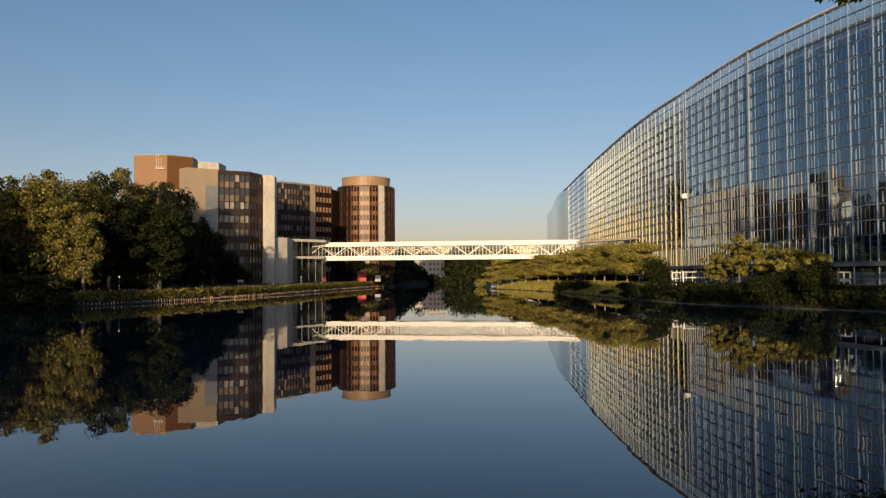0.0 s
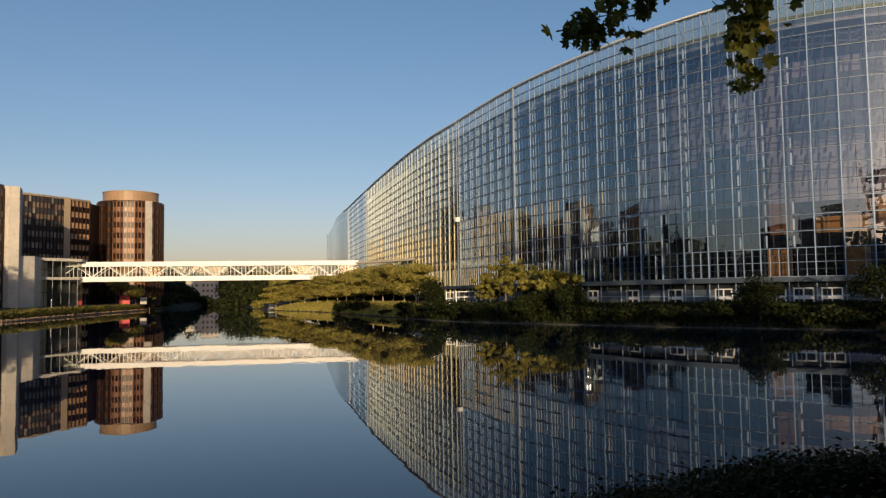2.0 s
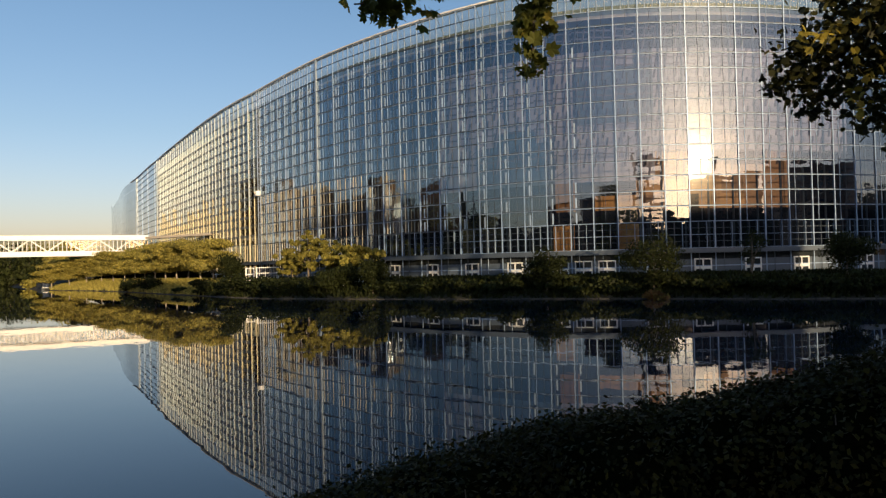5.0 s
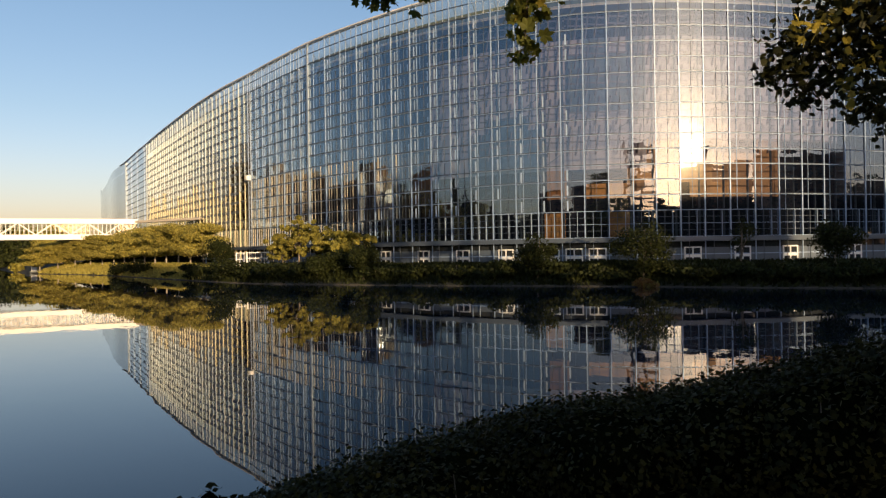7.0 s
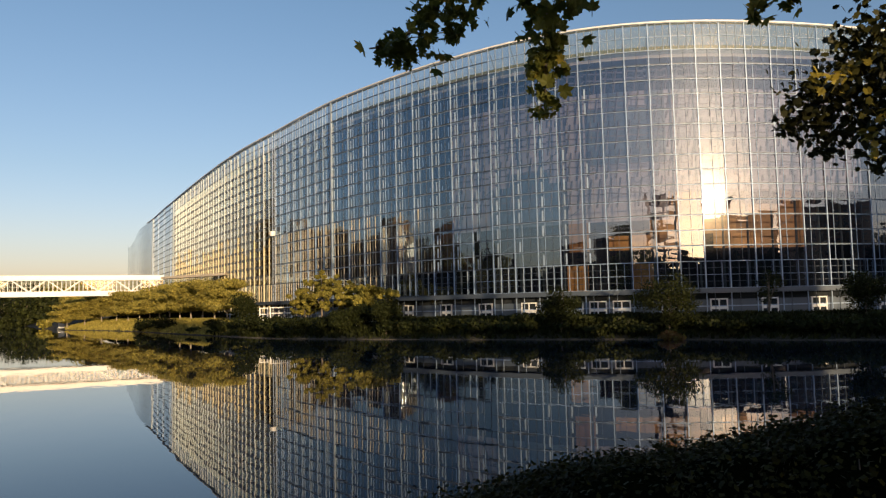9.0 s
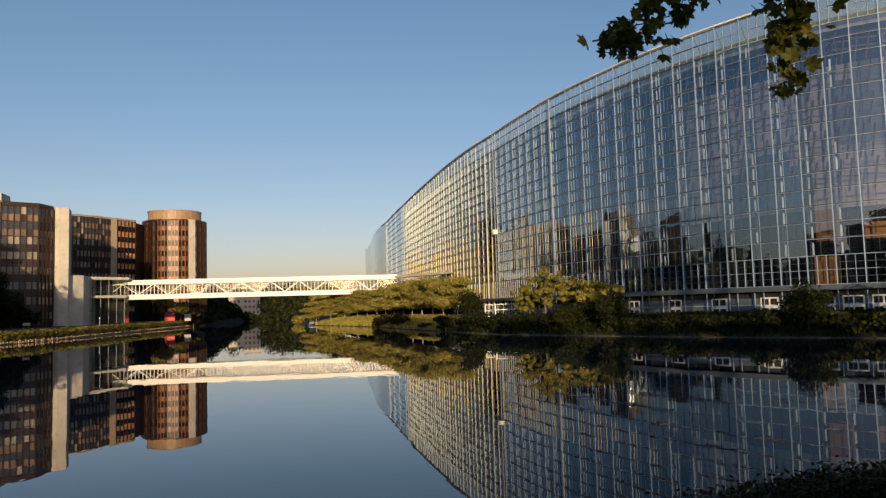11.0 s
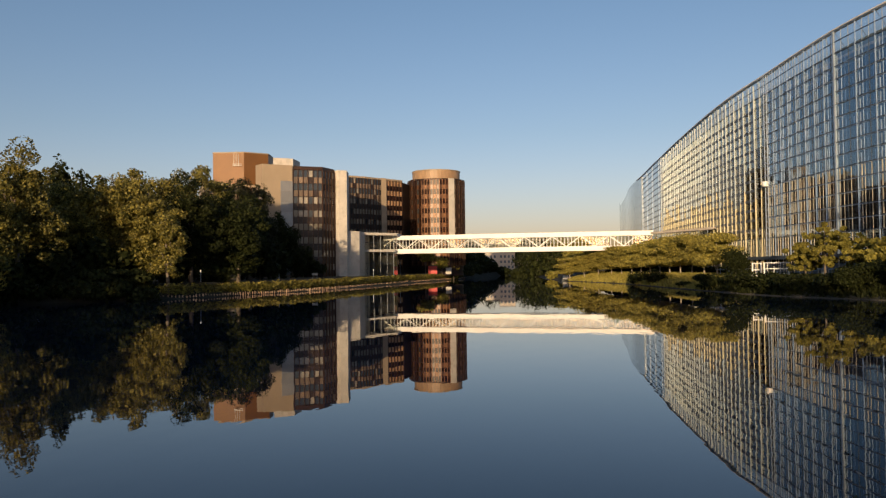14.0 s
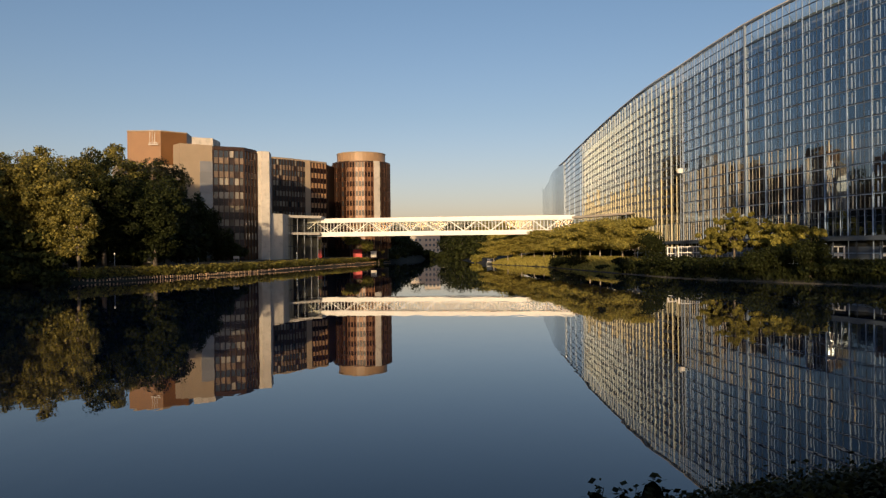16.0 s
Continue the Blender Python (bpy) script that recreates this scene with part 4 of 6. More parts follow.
for k, (a, b) in enumerate(zip(ring, ring[1:])):
    if k == 6:
        n = ((a + b) / 2 - TC).normalized() * 0.25
        clad_box("tower_pier", [tuple(a + n), tuple(a.lerp(b, 0.75) + n), tuple(a.lerp(b, 0.75) - n * 3), tuple(a - n * 3)], 9.5, 33.8, M_PLASTER, "pale tower pier")
        facet(a.lerp(b, 0.75), b, 4.9, 9, 1)
    else:
        # middle facets take paler tones to paint the tower's sunlit side
        facet(a, b, 4.9, 9, 3, spandrel=M_TOWER, glass=M_REDGLASS, frame_m=M_PILASTER if k in (3, 4, 5) else M_BRONZE, mats=[(M_TOWER, M_REDGLASS), (M_PILASTER, M_REDGLASS)] if k in (3, 4, 5) else [(M_REDGLASS, M_REDGLASS), (M_TOWER, M_DARKGLASS)])
circle = lambda r, n=40: [tuple(TC + Vector((math.cos(k * math.tau / n), math.sin(k * math.tau / n))) * r) for k in range(n)]
clad_box("tower_core", circle(TR - 0.75), Z_G - 1, 33.0, M_SPANDREL)
clad_box("tower_parapet", circle(TR + 0.05, 20), 33.4, 33.8, M_BRONZE)
clad_box("tower_cap", circle(8.15), 32.8, 36.7, M_CAP, "tan metal drum on the tower roof")
clad_box("tower_cap_rim", circle(8.3), 36.7, 37.0, M_CLAD)
# roof storeys
K0, K1, K2 = polar(-23.0, 199), polar(-20.75, 196), polar(-18.95, 198.2)
clad_box("roof_house", [tuple(K0), tuple(K1), tuple(K2), (K2.x - 2, K2.y + 14), (K0.x - 3, K0.y + 14)], 26, 34.7, M_BROWN, "brown metal plant room on the roof")
clad_box("roof_house_rim", [tuple(K0 + Vector((-0.1, -0.1))), tuple(K1 + Vector((0, -0.15))), tuple(K2 + Vector((0.1, -0.1))), (K2.x - 2, K2.y + 14), (K0.x - 3, K0.y + 14)], 34.7, 34.95, M_CLAD)
H0, H1 = polar(-18.6, 184), polar(-17.1, 185)
clad_box("roof_box", [tuple(H0), tuple(H1), (H1.x, H1.y + 6), (H0.x, H0.y + 6)], 27, 31.8, M_PLASTER, "white roof box")
q0, q1 = polar(-17.05, 186), polar(-14.3, 192)
office_slope = Shape().add([(q0.x, q0.y, 30.4), (q1.x, q1.y, 28.0), (q1.x, q1.y, 26), (q0.x, q0.y, 26), (q0.x, q0.y + 8, 30.4), (q1.x, q1.y + 8, 28.0), (q1.x, q1.y + 8, 26), (q0.x, q0.y + 8, 26)], [(0, 3, 2, 1), (4, 5, 6, 7), (0, 1, 5, 4), (1, 2, 6, 5), (0, 4, 7, 3)])
part("sloped_roof", office_slope, M_ROOF, office)
# rear wing behind the trees
facet(polar(-21.6, 186.5), polar(-19.9, 188.5), Z_G, 7, 5)
facet(polar(-23.6, 185.2), polar(-21.8, 186.3), Z_G, 7, 5)
clad_box("rear_core", [tuple(polar(-23.6, 186.2)), tuple(polar(-21.6, 187.3)), tuple(polar(-19.9, 189.5)), tuple(polar(-19.9, 205)), tuple(polar(-24, 203))], Z_G - 1, 25.6, M_CLAD)
# antennas on the plant room
ant = Shape()
c = K0.lerp(K1, 0.8)
for dx, dz in ((-0.7, 0.5), (-0.1, 1.3), (0.5, 0.2)):
    ant.box(c.x + dx, c.y - 1.0, 31.2, c.x + dx + 0.07, c.y - 0.93, 34.0 + dz)
for z in (31.2, 31.6):
    ant.box(c.x - 1.0, c.y - 1.05, z, c.x + 1.4, c.y - 0.9, z + 0.1)
part("antenna_frame", ant, M_GREYCLAD, office, "grey antenna frame")
# glazed bridge head between office and bridge
bh = thing("bridge_head", "glazed stair hall with steel frame at the bridge end", "stair hall")
h0, h1 = polar(-12.0, 190), polar(-9.4, 196)
part("glass_box", Shape().prism([tuple(h0), tuple(h1), (h1.x, h1.y + 7), (h0.x, h0.y + 7)], Z_G - 0.5, 12.9), M_GLASS_CLEAR, bh)
part("roof_plate", Shape().prism([(h0.x - 0.3, h0.y - 0.3), (h1.x + 1.0, h1.y - 0.3), (h1.x + 1.0, h1.y + 7.3), (h0.x - 0.3, h0.y + 7.3)], 12.95, 13.6), M_PLASTER, bh)
part("floor_plate", Shape().prism([tuple(h0 + Vector((0.1, 0.1))), tuple(h1 + Vector((0.4, 0.1))), (h1.x + 0.4, h1.y + 6.9), (h0.x + 0.1, h0.y + 6.9)], 8.6, 9.2), M_SLAB, bh)
part("back_wall", Shape().prism([(h0.x, h0.y + 6.3), (h1.x, h1.y + 6.3), (h1.x, h1.y + 6.8), (h0.x, h0.y + 6.8)], Z_G - 0.5, 12.9), M_VOID, bh)
for k in range(6):
    q = h0.lerp(h1, k / 5)
    part("post", Shape().box(q.x - 0.05, q.y - 0.1, Z_G - 0.5, q.x + 0.05, q.y, 12.95), M_MULLION, bh)
for z in (5.6, 11.0):
    part("rail", Shape().beam((h0.x, h0.y - 0.08, z), (h1.x, h1.y - 0.08, z), 0.1, 0.12), M_MULLION, bh)
for s in (-1.2, 1.2):
    q = B0 + along * 1.0 + across * s
    part("bridge_leg", Shape().box(q.x - 0.25, q.y - 0.25, Z_G - 1, q.x + 0.25, q.y + 0.25, 8.6), M_STEEL, bh)


# ---------------------------------------------------------------- plants
def crown_mesh(name, blobs, leaves, size, seed, flat=0.0, tuft=0.0):
    """Many small crumpled leaf clumps spread over the skins of a cluster of uneven lobes."""
    r = np.random.RandomState(seed)
    blobs = np.array(blobs, float)                       # x y z rx ry rz
    area = blobs[:, 3] * blobs[:, 4] + blobs[:, 4] * blobs[:, 5] + blobs[:, 3] * blobs[:, 5]
    pick = r.choice(len(blobs), leaves, p=area / area.sum())
    d = r.normal(size=(leaves, 3))
    d /= np.linalg.norm(d, axis=1)[:, None]
    depth = 1 - 0.45 * r.rand(leaves) ** 2.2 + 0.10 * r.normal(size=leaves)
    c = blobs[pick, :3] + d * blobs[pick, 3:] * depth[:, None]
    if tuft:                                             # leaves gather in tufts that stand out from the lobes
        c = blobs[pick, :3] + d * blobs[pick, 3:] * np.minimum(depth, 0.95)[:, None]
        heads = max(8, leaves // 120)
        of = r.randint(0, heads, leaves)
        spread = tuft * (0.6 + 0.8 * r.rand(heads))[of][:, None]
        ball = r.normal(size=(leaves, 3))
        ball *= (0.55 + 0.45 * r.rand(leaves) ** 0.5)[:, None] / np.linalg.norm(ball, axis=1)[:, None]
        c = c[of] + d[of] * tuft * 0.25 + ball * spread * (1.0, 1.0, 0.72)
        d = 0.35 * d[of] + ball
        d /= np.linalg.norm(d, axis=1)[:, None]
    n = d + r.normal(size=(leaves, 3)) * 0.55
    n[:, 2] += flat
    n /= np.linalg.norm(n, axis=1)[:, None]
    u = np.cross(n, r.normal(size=(leaves, 3)))
    u /= np.linalg.norm(u, axis=1)[:, None]
    v = np.cross(n, u)
    s = size * (0.6 + 0.8 * r.rand(leaves))[:, None]
    k = 0.35 + 0.3 * r.rand(leaves)[:, None]
    pts = np.stack([c - u * s, c - v * s * k * 1.3 - n * s * 0.2, c + u * s, c + v * s * k * 1.3 + n * s * 0.25], 1).reshape(-1, 3)
    me = bpy.data.meshes.new(name)
    me.vertices.add(len(pts))
    me.vertices.foreach_set("co", pts.ravel())
    f = np.arange(leaves * 4, dtype=np.int32).reshape(-1, 4)
    tri = np.stack([f[:, [0, 1, 3]], f[:, [1, 2, 3]]], 1).reshape(-1, 3)
    me.loops.add(tri.size)
    me.loops.foreach_set("vertex_index", tri.ravel())
    me.polygons.add(len(tri))
    me.polygons.foreach_set("loop_start", np.arange(0, tri.size, 3, dtype=np.int32))
    me.update(calc_edges=True)
    me.validate()
    return me


def lobes(r, n, rx, ry, rz, zc, spread=0.72, lobe=0.42):
    """Lobe centres filling an ellipsoid about zc."""
    out = []
    for _ in range(n):
        while True:
            p = Vector((r.uniform(-1, 1), r.uniform(-1, 1), r.uniform(-1, 1)))
            if 0.35 < p.length < 1:
                break
        k = lobe * r.uniform(0.65, 1.25)
        out.append((p.x * rx * spread, p.y * ry * spread, zc + p.z * rz * spread, rx * k, ry * k, rz * k * 0.8))
    out.append((0, 0, zc, rx * 0.6, ry * 0.6, rz * 0.6))
    return out


def tree(kind, label, x, y, h, rx, seed, foliage, leaves=2600, size=0.34, bare=0.22, ry=None, lobe_n=16, z0=None, group="", lobe=0.42, flat=0.0, bark=None, tuft=0.0, layered=False):
    """A tapered trunk with limbs under a crown of many leaf clumps."""
    r = random.Random(seed)
    base = float(ground_height(x, y)) - 0.15 if z0 is None else z0
    ob = thing(kind, label, "shrub" if "shrub" in kind or "bush" in kind else "tree", (x, y, base), r.uniform(-25, 25), group=group)
    ry = ry or rx
    rz = h * (1 - bare) / 2
    zc = h - rz
    ls = lobes(r, lobe_n, rx, ry, rz, zc, lobe=lobe)
    if layered:                              # flat shelves of foliage, one over another
        ls = []
        for _ in range(lobe_n):
            a, q, f = r.uniform(0, math.tau), rx * 0.8 * math.sqrt(r.random()), r.random()
            ls.append((q * math.cos(a), q * math.sin(a), h * (bare + 0.06 + (0.9 - bare) * f), rx * 0.36, rx * 0.36, h * 0.075))
    t = Shape()
    w = max(0.05, h * 0.018)
    lean = r.uniform(-0.4, 0.4)
    spine = [(0, 0, 0), (lean * 0.3, 0.1, h * 0.18), (lean * 0.6, 0, h * 0.38), (lean, -0.1, h * 0.6), (lean, 0, h * 0.85)]
    t.tube(spine, [w * 1.35, w, w * 0.8, w * 0.5, w * 0.12], 9)
    for b in ls[:8]:
        z = h * r.uniform(0.2, 0.5)
        t.tube([(lean * 0.5, 0, z), (b[0] * 0.5, b[1] * 0.5, (z + b[2]) / 2 + 0.2), (b[0], b[1], b[2])], [w * 0.5, w * 0.28, w * 0.08], 6)
    part("trunk", t, bark or M_BARK, ob, smooth=True)
    part("crown", crown_mesh("crown", ls, leaves, size, seed, flat, tuft), foliage, ob)
    return ob


def bush(x, y, h, rx, seed, foliage, leaves=900, label="rounded dark shrub at the water's edge", size=0.2, ry=None):
    ob = tree("bank_shrub", label, x, y, h, rx, seed, foliage, leaves, size, bare=-0.1, ry=ry, lobe_n=9, group="shrubs on the banks", lobe=0.5)
    return ob


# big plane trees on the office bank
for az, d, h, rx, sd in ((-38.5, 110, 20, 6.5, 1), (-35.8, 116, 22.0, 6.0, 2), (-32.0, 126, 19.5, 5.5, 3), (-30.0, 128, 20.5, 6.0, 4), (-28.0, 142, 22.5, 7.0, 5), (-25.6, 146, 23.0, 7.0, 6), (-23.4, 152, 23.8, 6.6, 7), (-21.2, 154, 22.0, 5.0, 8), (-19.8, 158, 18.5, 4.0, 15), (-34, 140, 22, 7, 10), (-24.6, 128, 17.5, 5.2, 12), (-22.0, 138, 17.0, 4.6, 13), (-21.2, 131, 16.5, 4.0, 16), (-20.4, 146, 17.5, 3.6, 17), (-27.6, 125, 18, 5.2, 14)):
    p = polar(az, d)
    # right-hand trees take darker foliage for shade; seeds 16 and 17 shade the pillar
    tree("plane_tree", "tall full-leaved plane tree on the river bank, sun and shade in leaf colour", p.x, p.y, h, rx, 100 + sd, M_LEAF_C if az > -24.7 and d < 150 else M_LEAF_AD if az > -22 else M_LEAF_A, 20000, 0.19, bare=0.05, lobe_n=18, group="plane trees on the bank", lobe=0.42, tuft=1.25)
for k, (az, d, h, rx) in enumerate(((-40, 110, 7, 5), (-37, 114, 8, 5), (-34, 118, 8, 5), (-31, 124, 8, 5), (-28.5, 127, 8, 5), (-26, 130, 7, 5), (-23.5, 132, 7, 5), (-21.5, 141, 8, 4.5), (-19.6, 150, 9, 4), (-18.2, 158, 7, 3), (-33, 150, 12, 8), (-28, 150, 12, 8), (-24, 152, 12, 7))):
    p = polar(az, d)
    tree("understorey_bush", "dark undergrowth bush beneath the plane trees", p.x, p.y, h, rx, 150 + k, M_LEAF_C, 1800, 0.45, bare=-0.1, lobe_n=12, group="undergrowth on the bank")
p = polar(-26.2, 119)
tree("plane_tree", "plane tree whose low boughs hang to the water", p.x, p.y, 14.0, 3.0, 131, M_LEAF_A, 9000, 0.18, bare=0.03, lobe_n=14, group="plane trees on the bank", tuft=0.8)
p = polar(-33.4, 126)
tree("fir_tree", "dark pointed conifer between the plane trees", p.x, p.y, 19.5, 2.6, 132, M_LEAF_C, 2200, 0.35, bare=0.1, lobe_n=14)

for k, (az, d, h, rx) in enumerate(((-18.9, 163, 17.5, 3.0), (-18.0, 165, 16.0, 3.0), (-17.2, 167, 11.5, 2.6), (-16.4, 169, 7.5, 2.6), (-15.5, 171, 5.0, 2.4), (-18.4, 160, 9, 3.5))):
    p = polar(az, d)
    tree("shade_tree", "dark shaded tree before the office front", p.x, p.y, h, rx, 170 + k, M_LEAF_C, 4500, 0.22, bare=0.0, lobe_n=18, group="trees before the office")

# clipped row on the far bank before the glass building
row = [Vector((15.5, 207)), Vector((24, 196)), Vector((29.5, 180)), Vector((33.5, 160)), Vector((37.5, 138))]
pts = spline([tuple(v) for v in row], 5.6)
for k, q in enumerate(pts):
    h = 6.8 if k < 4 else 7.4 if k < 7 else 8.1
    tree("clipped_tree", "low clipped hornbeam with a flat layered crown on a short trunk", q.x, q.y, h, 4.5, 200 + k, M_LEAF_B, 12000, 0.16, bare=0.24, lobe_n=44, group="clipped trees in a row", flat=0.15, bark=M_BARK_PALE, layered=True)
# dark shrubs added to cover the pale base between the trunks
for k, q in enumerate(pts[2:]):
    bush(q.x + 4.6, q.y + 1.0, 2.4, 3.2, 780 + k, M_LEAF_C, 900, "dark low shrub added to darken the gap behind the clipped trees", 0.22)
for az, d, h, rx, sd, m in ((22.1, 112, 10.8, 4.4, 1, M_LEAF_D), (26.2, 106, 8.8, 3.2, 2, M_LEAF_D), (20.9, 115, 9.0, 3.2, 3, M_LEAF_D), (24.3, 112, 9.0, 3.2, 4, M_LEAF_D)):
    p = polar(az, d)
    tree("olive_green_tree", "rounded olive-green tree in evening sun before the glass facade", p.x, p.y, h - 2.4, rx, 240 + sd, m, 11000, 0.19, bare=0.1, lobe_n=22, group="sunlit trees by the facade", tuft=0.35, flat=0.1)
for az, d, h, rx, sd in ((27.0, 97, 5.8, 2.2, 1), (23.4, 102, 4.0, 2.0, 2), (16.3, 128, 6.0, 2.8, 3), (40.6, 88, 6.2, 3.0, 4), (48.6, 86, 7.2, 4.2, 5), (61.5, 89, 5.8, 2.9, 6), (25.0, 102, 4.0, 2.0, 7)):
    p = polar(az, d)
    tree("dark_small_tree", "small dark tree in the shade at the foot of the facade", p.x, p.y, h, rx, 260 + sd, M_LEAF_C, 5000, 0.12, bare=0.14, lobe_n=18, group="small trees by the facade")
p = polar(55.5, 88)
tree("thin_tree", "thin young tree with a sparse crown", p.x, p.y, 6.0, 2.2, 270, M_LEAF_C, 1100, 0.1, bare=0.3, lobe_n=7)

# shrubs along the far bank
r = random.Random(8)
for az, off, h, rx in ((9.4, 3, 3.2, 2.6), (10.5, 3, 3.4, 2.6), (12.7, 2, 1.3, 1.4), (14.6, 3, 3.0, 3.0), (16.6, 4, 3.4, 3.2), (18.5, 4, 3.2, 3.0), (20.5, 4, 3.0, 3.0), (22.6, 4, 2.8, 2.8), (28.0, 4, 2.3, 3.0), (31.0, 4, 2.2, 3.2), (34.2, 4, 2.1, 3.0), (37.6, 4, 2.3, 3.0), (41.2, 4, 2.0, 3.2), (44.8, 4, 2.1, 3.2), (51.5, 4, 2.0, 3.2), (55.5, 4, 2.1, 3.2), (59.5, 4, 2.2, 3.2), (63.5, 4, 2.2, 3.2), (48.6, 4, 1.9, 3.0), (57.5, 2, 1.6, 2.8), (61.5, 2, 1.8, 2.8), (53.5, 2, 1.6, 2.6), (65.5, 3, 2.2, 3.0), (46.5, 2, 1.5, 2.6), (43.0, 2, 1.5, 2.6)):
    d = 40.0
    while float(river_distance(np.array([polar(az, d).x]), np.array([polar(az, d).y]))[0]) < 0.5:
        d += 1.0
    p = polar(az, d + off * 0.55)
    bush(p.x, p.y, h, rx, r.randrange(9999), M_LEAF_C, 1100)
p = polar(48.6, 83.6)
bush(p.x, p.y, 1.2, 1.3, 77, M_LEAF_R, 800, "small reddened shrub catching the sun at the water")

# dark undergrowth added to darken bare slopes over the water on the left bank, and round the bend under the bridge
for k in range(13):
    q = Vector((-54.5, 102.0)).lerp(Vector((-92, 81)), k / 12)
    for back in (-0.6, 2.2):
        bush(q.x - 0.5 * back, q.y + 0.8 * back, 2.2 if k > 6 else 3.2, 2.9, 710 + k + int(back * 40), M_LEAF_C, 1500, "dark undergrowth added to darken the bank over the water", 0.26)
for k, (az, d, h) in enumerate(((-4.7, 250, 4.0), (-4.2, 262, 4.5), (-3.75, 272, 5.0), (-3.3, 283, 5.0), (-2.9, 296, 5.5), (-2.45, 308, 5.0), (-2.05, 322, 4.5), (-1.6, 334, 4.0))):
    q = polar(az, d)
    bush(q.x, q.y, h, 4.2, 740 + k, M_LEAF_C, 900, "dark shrub added to darken the river bend beyond the bridge", 0.4)

# left bank: clipped ivy hedge above a row of timber piles
left_line = spline([(-53.6, 105), (-48.9, 112.2), (-40.9, 136.6), (-35.9, 161.6), (-28.4, 209.6), (-17.4, 265.6)], 0.62)
for k in range(0, len(left_line) - 8, 8):
    a = left_line[k] + Vector((-1.1, 0.3))
    bl = [(j * 0.0 + (left_line[k + j].x - left_line[k].x), left_line[k + j].y - left_line[k].y, 0.55 + 0.3 * r.random(), 1.0, 0.95, 0.95) for j in range(0, 9, 2)]
    hed = thing("ivy_hedge", "trimmed green hedge running along the bank", "hedge", (a.x, a.y, 0.55), group="hedge along the bank")
    part("crown", crown_mesh("crown", bl, 1100, 0.17, 300 + k, 0.1), M_LEAF_A if k % 3 else M_LEAF_D, hed)
pile = Shape().tube([(0, 0, -1.2), (0, 0, 0.46), (0, 0, 0.51)], [0.12, 0.11, 0.07], 7).mesh("timber_pile")
piles = thing("pile_wall", "row of weathered timber piles that hold the river bank", "pile wall")
for k, q in enumerate(left_line[:290]):
    o = part("pile", pile, M_TIMBER, piles)
    o.matrix_basis = pose(q.x + r.uniform(-0.06, 0.06), q.y + r.uniform(-0.06, 0.06), r.uniform(-0.12, 0.12), r.uniform(-4, 4), r.uniform(-4, 4), 0)
waling = Shape()
for a, b in zip(left_line[::4], left_line[4::4]):
    waling.beam((a.x - 0.2, a.y, 0.1), (b.x - 0.2, b.y, 0.1), 0.1, 0.18)
part("waling", waling, M_TIMBER, piles)

# pale stone edging at the far water line
stones = thing("stone_edging", "low pale stone edging along the far water line", "edging", kind="stuff")
se = Shape()
edge = spline([(110.2, 4.2), (82.2, 28.2), (68, 45.2), (62.5, 56), (49.7, 74), (41.2, 88.5), (34.7, 101), (32.2, 114), (28.7, 140), (25.7, 168), (21.2, 188), (15.2, 205)], 1.3)
for a, b in zip(edge, edge[1:]):
    m = pose((a.x + b.x) / 2, (a.y + b.y) / 2, 0, 0, 0, math.degrees(math.atan2((b - a).y, (b - a).x)) + r.uniform(-6, 6))
    se.box(-0.6, -0.3, -0.5, r.uniform(0.5, 0.62), 0.3, r.uniform(0.03, 0.12), m)
part("edge_stones", se, M_STONE, stones)

# grass tufts on both banks
def grass(name, label, blade, n, test, seed, size):
    rr = np.random.RandomState(seed)
    x, y = test(rr, n)
    d = river_distance(x, y)
    ok = (d > 0.4) & (d < 14)
    x, y = x[ok], y[ok]
    z = ground_height(x, y)
    h = size * (0.5 + rr.rand(len(x)))
    a = rr.rand(len(x)) * math.tau
    w = 0.28 * h
    pts = np.stack([np.stack([x - np.cos(a) * w, y - np.sin(a) * w, z - 0.05], 1), np.stack([x + np.cos(a) * w, y + np.sin(a) * w, z - 0.05], 1), np.stack([x + rr.normal(size=len(x)) * h * 0.4, y + rr.normal(size=len(x)) * h * 0.4, z + h], 1)], 1).reshape(-1, 3)
    me = bpy.data.meshes.new(name)
    me.from_pydata(pts.tolist(), [], np.arange(len(pts)).reshape(-1, 3).tolist())
    tagged(part(name, me, blade), label, "grass", kind="stuff")


def far_band(lo, hi):
    e = np.array([tuple(v) for v in edge if lo < v.y < hi])

    def scatter(rr, n):
        i = rr.randint(0, len(e), n)
        return e[i, 0] + rr.rand(n) * 13, e[i, 1] + rr.normal(size=n) * 2 + rr.rand(n) * 6
    return scatter


# one bank grass in a sunlit and a shaded tone, split near y 123
grass("lawn_grass", "rough bank grass with evening sun in its golden-green colour", M_GRASS, 80000, far_band(122, 400), 3, 0.42)
grass("bank_weeds", "rough bank grass with shade in its dark colour", M_LEAF_C, 70000, far_band(-100, 124), 4, 0.5)

